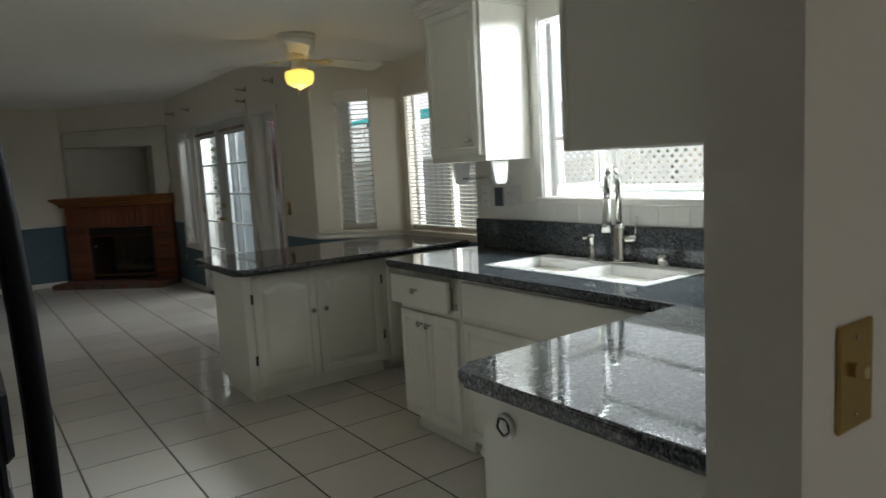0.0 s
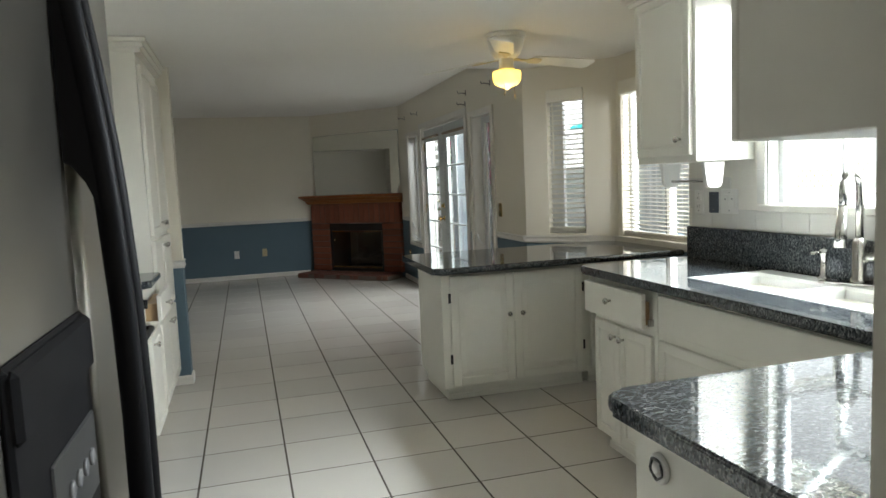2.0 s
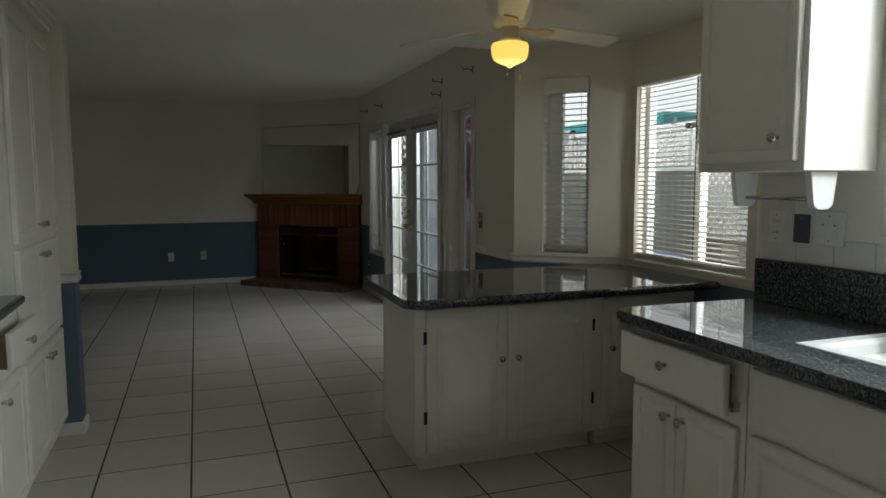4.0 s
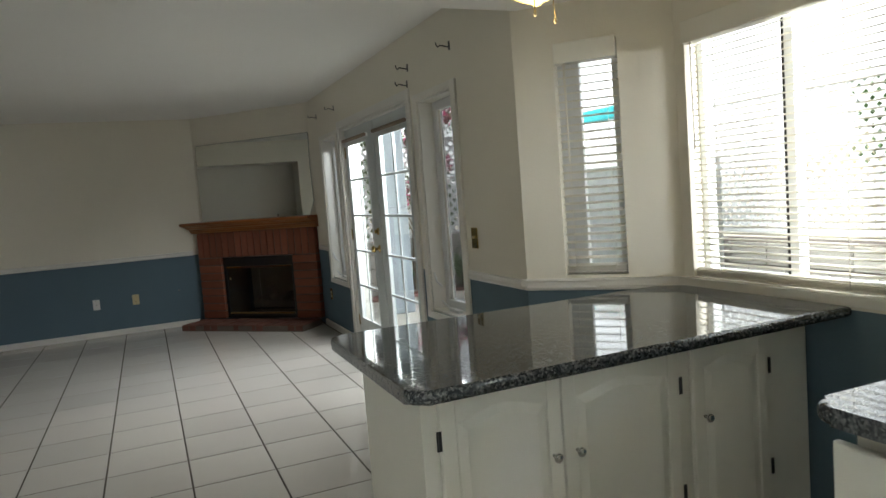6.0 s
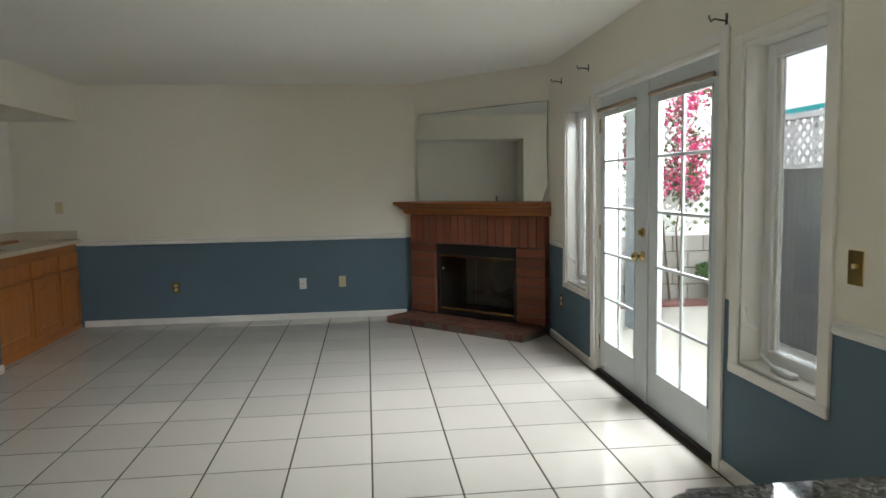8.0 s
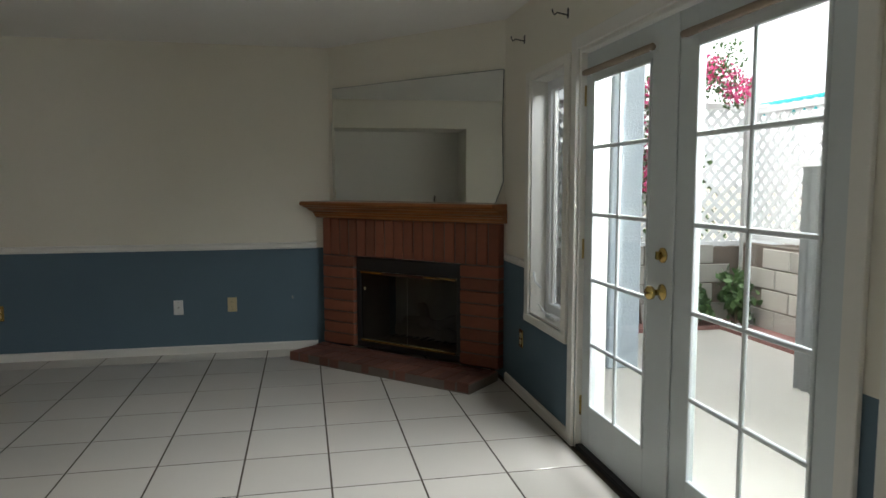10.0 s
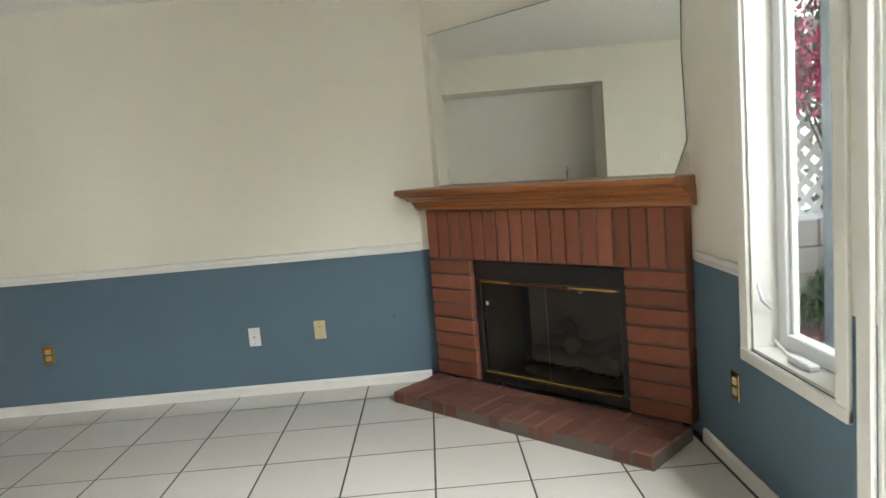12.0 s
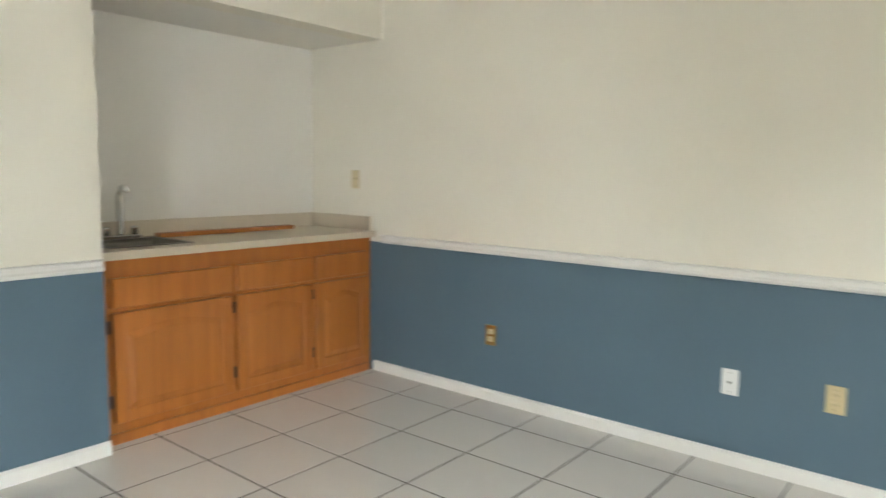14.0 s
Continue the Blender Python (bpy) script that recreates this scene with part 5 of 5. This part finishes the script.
north = lambda x, z: pose(x, YB, z)
wall_plate("outlet", "brass duplex outlet plate on the blue wall", north(1.63, 0.375), M_BRASS, "duplex")
wall_plate("cable_jack", "white cable jack plate on the blue wall", north(2.915, 0.375), M_PLATE, "jack")
wall_plate("outlet", "brass-edged ivory duplex outlet on the blue wall", north(3.325, 0.385), M_IVORY, "duplex")
wall_plate("phone_jack", "small round blue-painted jack cover on the blue wall", north(3.80, 0.43), mat("blue_plastic", BLUE, 0.5), "jack", 0.03, 0.03)
wall_plate("outlet", "brass duplex outlet plate under the side window", east(9.67, 0.37), M_BRASS, "duplex")
wall_plate("light_switch", "brass double switch plate beside the side window", east(6.14, 1.075), M_BRASS, "toggle", 0.075, 0.12)
wall_plate("outlet", "brass duplex outlet plate on the west wall", pose(XL, 9.05, 0.37, 0, 0, 90), M_BRASS, "duplex")
wall_plate("light_switch", "ivory switch plate inside the bar niche", north(0.545, 1.22), M_IVORY, "toggle")
wall_plate("light_switch", "white switch plate on the west wall", pose(XL, 8.93, 1.22, 0, 0, 90), M_PLATE, "toggle")
wall_plate("light_switch", "brass switch plate on the partition wall", pose(3.66, 0.785, 1.109), M_BRASS, "toggle", 0.08, 0.125)
wall_plate("outlet", "white double outlet plate over the kitchen backsplash", east(3.155, 1.197, XR - 0.008), M_PLATE, "double", 0.116, 0.116)
wall_plate("light_switch", "dark rocker switch over the kitchen backsplash", east(3.27, 1.19, XR - 0.004), mat("dark_blue_cover", (0.06, 0.075, 0.1), 0.5), "plain", 0.07, 0.1)
wall_plate("outlet", "white outlet plate at the end of the kitchen wall", east(3.38, 1.19, XR - 0.004), M_PLATE, "duplex")

# ---- ceiling fan and vent ----
fan = thing("ceiling_fan", "white flush ceiling fan with a lit schoolhouse glass lamp", "ceiling fan", pose(4.63, 4.37, ZK))
part("canopy_ring", lathe([(0.116, 0), (0.119, -0.006), (0.119, -0.02), (0.112, -0.024)][::-1], 32), M_CAB, fan)
part("motor_housing", lathe([(0.110, -0.022), (0.108, -0.05), (0.100, -0.085), (0.086, -0.115), (0.068, -0.138), (0.05, -0.142)][::-1], 32), M_CAB, fan)
part("neck", lathe([(0.046, -0.212), (0.049, -0.205), (0.049, -0.195), (0.044, -0.190), (0.042, -0.14)], 24), M_CAB, fan)
shade = part("shade", lathe([(0.0, -0.324), (0.008, -0.322), (0.022, -0.312), (0.05, -0.302), (0.072, -0.290), (0.082, -0.272), (0.086, -0.240), (0.086, -0.225), (0.080, -0.216), (0.05, -0.211), (0.045, -0.208)], 32), M_LAMP, fan, "lit opal glass shade")
for a, droop in ((9, 1.5), (124, 1.5), (246, 1.5)):
    bl = part("blade", prism(rounded([(0.17, -0.052), (0.62, -0.066), (0.62, 0.066), (0.17, 0.052)], 0.04, {0, 1, 2, 3}), -0.0045, 0.0045), M_CAB, fan, at=pose(0, 0, -0.135, 0, 0, a) @ pose(0, 0, 0, -12, droop, 0))
    part("blade_iron", prism(rounded([(0.055, -0.010), (0.14, -0.011), (0.17, -0.036), (0.24, -0.03), (0.24, 0.03), (0.17, 0.036), (0.14, 0.011), (0.055, 0.010)], 0.015, {2, 3, 4, 5}), -0.011, -0.004), M_IVORY, bl)
for k, (x, y, z) in enumerate(((0.03, -0.05, -0.365), (-0.035, -0.045, -0.345))):
    ch = part("pull_chain", tube([(x * 0.8, y * 0.8, -0.2), (x, y, z)], 0.0015, 5), M_BRASS, fan)
    part("pull", lathe([(0.003, -0.02), (0.0055, -0.012), (0.003, 0.0)], 10), M_IVORY, ch, at=pose(x, y, z))
fl = bpy.data.lights.new("fan_bulb", "POINT")
fl.energy, fl.color, fl.shadow_soft_size = 0.6, (1, 0.75, 0.4), 0.05
new("fan_bulb", fl).location = (4.63, 4.37, ZK - 0.40)
vent = thing("ceiling_vent", "cream louvred air vent in the kitchen ceiling", "vent", pose(3.51, 3.54, ZK, 0, 0, 8))
part("frame", boxes((-0.2, 0.2, -0.1, -0.075, -0.012, 0), (-0.2, 0.2, 0.075, 0.1, -0.012, 0), (-0.2, -0.175, -0.075, 0.075, -0.012, 0), (0.175, 0.2, -0.075, 0.075, -0.012, 0), bevel=0.002), M_BLIND, vent)
# thin black slab paints the shade behind the louvres; the ceiling is uncut
part("duct_shade", boxes((-0.175, 0.175, -0.075, 0.075, -0.002, 0.0)), M_BLACK, vent)
lm = mesh_of("louvre", boxes((-0.0015, 0.0015, -0.075, 0.075, -0.012, 0.0)), M_BLIND)
for k in range(19):
    o = new("louvre", lm)
    o.parent = vent
    o.matrix_basis = pose(-0.165 + 0.0183 * k, 0, -0.003, 0, 25 if k < 10 else -25, 0)

# ---- outside ----
structure("ground", boxes((-400, 400, -400, 400, -0.6, -0.25)), mat("dry_ground", (0.28, 0.25, 0.2), 0.95, vary=0.2, scale=0.4))
pat = structure("patio", boxes((5.42, 12, -8, 24, -0.249, -0.10)), M_CONCRETE)
col = thing("patio_post", "pale blue stucco post of the patio cover", "post", pose(6.34, 10.6, -0.1))
part("shaft", boxes((-0.13, 0.13, -0.13, 0.13, 0, 2.45), bevel=0.012), M_STUCCO, col)
beam = thing("patio_beam", "pale blue beam of the patio cover above the post", "beam", pose(6.34, 0, 2.352))
part("beam_body", boxes((-0.12, 0.12, 5.6, 14, 0, 0.3), bevel=0.01), M_STUCCO, beam)
FX = 8.3
blk = thing("block_wall", "grey concrete block garden wall under the lattice", "wall", pose(FX, 0, -0.1))
part("core", boxes((0.02, 0.17, -6, 11.9, 0, 0.84), (-3.0, 0.8, 11.95, 12.1, 0, 0.79)), M_MORTAR, blk)
bmsh = mesh_of("block", boxes((0, 0.19, 0.005, 0.385, 0.005, 0.195), bevel=0.006), M_BLOCK)
for r in range(4):
    for k in range(44):
        y = 0.0 + 0.39 * k - (0.195 if r % 2 else 0)
        if -2 < y < 11.5:
            o = new("block", bmsh)
            o.parent = blk
            o.matrix_basis = pose(0, y, 0.2 * r + 0.02)


def lattice(y0, y1, z0, z1, x, step, half, rot=None):
    la = thing("lattice_screen", "white diagonal garden lattice on top of the block wall", "lattice", rot or pose(x, 0, 0), "lattice panels")
    w, h = y1 - y0, z1 - z0
    part("frame", boxes((-0.02, 0.03, y0, y1, z0, z0 + 0.05), (-0.02, 0.03, y0, y1, z1 - 0.06, z1), (-0.02, 0.03, y0, y0 + 0.06, z0, z1), (-0.02, 0.03, y1 - 0.06, y1, z0, z1)), M_LATTICE, la)
    for sgn in (1, -1):
        k = -h
        while k < w:
            a, b = max(0, k), min(w, k + h)
            if b - a > 0.03:
                za, zb = (a - k, b - k) if sgn > 0 else (h - (a - k), h - (b - k))
                p, q = Vector((0, y0 + a, z0 + za)), Vector((0, y0 + b, z0 + zb))
                L = (q - p).length
                o = part("slat", boxes((-0.004, 0.004, -half, half, 0, L)), M_LATTICE, la)
                o.matrix_basis = pose(0.004 + 0.009 * (sgn > 0), p.y, p.z, -math.degrees(math.atan2(q.y - p.y, q.z - p.z)), 0, 0)
            k += step
    return la


for y0 in (0.2, 2.7, 5.2, 7.7):
    lattice(y0, y0 + 2.45, 0.78, 2.0, FX + 0.1, 0.1, 0.018)
lattice(10.2, 11.88, 0.78, 2.1, FX + 0.1, 0.14, 0.021)
lattice(-0.6, 2.8, 0.70, 2.16, 0, 0.14, 0.021, pose(FX, 12.0, 0, 0, 0, 90))
corner = thing("fence_post", "dark weathered post at the corner of the lattice fence", "post", pose(FX + 0.04, 11.86, -0.1))
part("shaft", boxes((-0.03, 0.03, -0.03, 0.03, 0, 2.42), bevel=0.004), M_GREYWOOD, corner)
part("cap", boxes((-0.038, 0.038, -0.038, 0.038, 2.42, 2.45), bevel=0.008), M_GREYWOOD, corner)
aw = thing("teal_awning", "teal striped awning edge beyond the lattice", "awning", pose(FX + 1.6, 0, 0))
part("fascia", boxes((0, 0.06, 10.2, 14.0, 2.24, 2.40), bevel=0.01), M_TEAL, aw)
part("awning_top", boxes((0.06, 1.2, 10.2, 14.0, 2.37, 2.42)), M_TEAL, aw)
for y in (10.4, 13.7):
    part("awning_post", boxes((0.4, 0.46, y, y + 0.06, -0.25, 2.369)), M_LATTICE, aw)
for r_ in range(4):
    for k in range(7):
        o = new("block", bmsh)
        o.parent = blk
        o.matrix_basis = pose(-0.05 - 0.39 * k - (0.195 if r_ % 2 else 0), 11.935, 0.2 * r_ + 0.02, 0, 0, 90)
shed = thing("garden_shed", "pale corrugated metal garden shed on the patio", "shed", pose(7.3, 7.05, -0.1))
M_SHED = mat("pale_corrugated_metal", (0.74, 0.75, 0.76), 0.5, vary=0.08, scale=5)


def corrugated(length, height):
    bm = bmesh.new()
    n = int(length / 0.02)
    lo = [bm.verts.new((0.012 * math.sin(k * 1.57), length * k / n, 0)) for k in range(n + 1)]
    hi = [bm.verts.new((0.012 * math.sin(k * 1.57), length * k / n, height)) for k in range(n + 1)]
    for k in range(n):
        f = bm.faces.new((lo[k], lo[k + 1], hi[k + 1], hi[k]))
        f.smooth = True
    bmesh.ops.solidify(bm, geom=bm.faces[:], thickness=0.004)
    return bm


part("side_panel", corrugated(2.7, 1.56), M_SHED, shed)
part("end_panel", corrugated(0.75, 1.56), M_SHED, shed, at=pose(0, 2.7, 0, 0, 0, -90))
part("end_panel", corrugated(0.75, 1.56), M_SHED, shed, at=pose(0, 0, 0, 0, 0, -90))
part("shed_roof", boxes((-0.05, 0.8, -0.05, 2.75, 1.56, 1.60)), M_SHED, shed)
bin_ = thing("barrel", "blue plastic barrel standing on the patio", "barrel", pose(7.15, 6.65, -0.1))
part("drum", lathe([(0.26, 0), (0.28, 0.1), (0.28, 0.4), (0.27, 0.42), (0.28, 0.44), (0.27, 0.8), (0.0, 0.82)], 20), mat("blue_plastic_drum", (0.12, 0.22, 0.42), 0.4), bin_)


def leaf_cloud(bm, centre, radius, count, size, r, squash=1.0):
    for _ in range(count):
        while True:
            p = Vector((r.uniform(-1, 1), r.uniform(-1, 1), r.uniform(-1, 1)))
            if 0.2 < p.length < 1:
                break
        p = Vector(centre) + Vector((p.x * radius, p.y * radius, p.z * radius * squash))
        q = Euler((r.uniform(0, 6.3), r.uniform(0, 6.3), r.uniform(0, 6.3))).to_matrix()
        s = size * r.uniform(0.6, 1.3)
        bm.faces.new([bm.verts.new(p + q @ Vector(c) * s) for c in ((-0.5, 0, 0), (0, -0.32, 0.05), (0.5, 0, 0), (0, 0.32, 0.05))])


r = random.Random(8)
bou = thing("bougainvillea", "bougainvillea with magenta flowers climbing the lattice", "shrub", pose(7.25, 11.78, -0.1))
for k in range(5):
    x0 = r.uniform(-0.35, 0.1)
    part("stem", tube([(x0, 0.08, 0), (x0 + 0.1 * r.uniform(-1, 1), 0.1, 0.9), (x0 + 0.3 * r.uniform(-1, 1), 0.12, 1.7)], [0.014, 0.011, 0.007], 7), M_BARK, bou)
bl_, bf_ = bmesh.new(), bmesh.new()
clumps = [(r.uniform(-0.85, 0.10), r.uniform(-0.15, 0.05), r.uniform(1.35, 2.65)) for _ in range(24)] + [(r.uniform(0.0, 0.42), r.uniform(-0.15, 0.05), r.uniform(1.35, 1.95)) for _ in range(7)] + [(r.uniform(0.1, 0.85), r.uniform(-0.1, 0.05), r.uniform(2.3, 2.75)) for _ in range(9)]
for k, c in enumerate(clumps):
    leaf_cloud(bl_, c, 0.19, 95, 0.05, r)
    if k % 4 < 3:
        leaf_cloud(bf_, (c[0], c[1] - 0.07, c[2] + 0.02), 0.17, 120, 0.045, r)
part("leaves", bl_, M_LEAF, bou)
part("flowers", bf_, M_FLOWER, bou, "magenta papery flowers")
for (x, y, s) in ((8.1, 11.6, 0.26), (7.72, 11.76, 0.18), (6.75, 11.74, 0.16)):
    sh = thing("garden_plant", "small green garden plant by the block wall", "plant", pose(x, y, -0.1), "garden plants")
    bm = bmesh.new()
    for k in range(5):
        leaf_cloud(bm, (r.uniform(-0.1, 0.1), r.uniform(-0.1, 0.1), 0.18 + 0.6 * s * k / 2), s * 0.7, 60, 0.09, r)
    part("leaves", bm, M_LEAF, sh)
    part("stem", tube([(0, 0, 0), (0.02, 0, 0.35)], 0.012, 6), M_BARK, sh)
hedge = thing("hedge", "dark green hedge behind the garden lattice", "hedge", pose(6.9, 12.75, -0.25))
bm = bmesh.new()
for k in range(60):
    leaf_cloud(bm, (r.uniform(-1.5, 1.5), r.uniform(-0.25, 0.3), r.uniform(0.3, 1.95)), 0.3, 70, 0.085, r)
part("leaves", bm, M_LEAF, hedge)
for x in (-1.1, -0.3, 0.5, 1.2):
    part("stem", tube([(x, 0, 0), (x + 0.08, 0.03, 0.6), (x, 0.05, 1.2)], [0.03, 0.022, 0.012], 7), M_BARK, hedge)
bed = tagged(part("fallen_petals", boxes((7.95, 8.28, 10.2, 11.92, -0.1, -0.06), (5.6, 7.949, 11.62, 11.92, -0.1, -0.06)), mat("petal_strewn_soil", (0.22, 0.10, 0.09), 0.9, vary=0.5, scale=30, bump=0.6)), "planting bed strewn with magenta petals", "flower bed")
tree_r = random.Random(3)
for (x, y, hgt) in ((26, 2.0, 4.0), (30, 10, 4.4), (27, 18, 4.2)):
    tr = thing("tree", "leafy green tree beyond the garden wall", "tree", pose(x, y, -0.25), "trees beyond the wall")
    part("trunk", tube([(0, 0, 0), (0.1, 0.05, hgt * 0.3), (0.05, 0.2, hgt * 0.6)], [0.2, 0.16, 0.09], 9), M_BARK, tr)
    bm = bmesh.new()
    for k in range(26):
        a, rr = tree_r.uniform(0, 6.28), tree_r.uniform(0.1, 1.7)
        c = (rr * math.cos(a), rr * math.sin(a), hgt * 0.7 + tree_r.uniform(-1.0, 1.2))
        leaf_cloud(bm, c, 0.65, 110, 0.2, tree_r, 0.75)
    part("crown", bm, M_LEAF, tr)
bm = bmesh.new()
hv = []
for i in range(25):
    yy = -60 + i * 6
    hv.append([bm.verts.new((80 + 10 * j, yy, -1 + (0 if j == 0 else (4.5 + 2.5 * math.sin(i * 0.7) + 1.2 * math.sin(i * 1.9)) * min(1, j * 0.6)))) for j in range(3)])
for a, b in zip(hv, hv[1:]):
    for j in range(2):
        bm.faces.new((a[j], b[j], b[j + 1], a[j + 1]))
structure("backdrop", bm, M_HILL)

# ---- floor tiles ----
floor_tiles = tagged(thing("floor_tiling", "glossy beige ceramic floor tiles with dark grout", "floor"), kind="structure")
tile_mesh = mesh_of("tile", boxes((0.0041, TILE - 0.0041, 0.0041, TILE - 0.0041, -0.006, 0.0), bevel=0.0015), M_TILE)
rest = bmesh.new()


def inside(x0, x1, y0, y1):
    if y0 < 5.53:
        return x1 > XK and x0 < 5.78
    return x1 > -1.1 and x0 < 5.78


for i in range(-13, 5):
    for j in range(-19, 17):
        x0, y0 = TX + i * TILE, TY + j * TILE
        x1, y1 = x0 + TILE, y0 + TILE
        if not inside(x0, x1, y0, y1):
            continue
        cx1, cy1 = min(x1, 5.23 if y0 > 5.6 else 5.76), min(y1, YB - 0.003)
        if cx1 - x0 < 0.02:
            continue
        whole = cx1 == x1 and cy1 == y1
        if whole and (y0 >= 5.9 and x0 >= 0.7 or 1.0 <= y0 < 5.9 and 2.3 <= x0 < 5.0):
            o = new("tile", tile_mesh)
            o.parent = floor_tiles
            o.matrix_basis = pose(x0, y0, 0)
        else:
            box(rest, x0 + 0.0041, cx1 - 0.0041, y0 + 0.0041, cy1 - 0.0041, -0.006, 0.0)
tagged(part("tile_rest", rest, M_TILE, floor_tiles), kind="stuff")
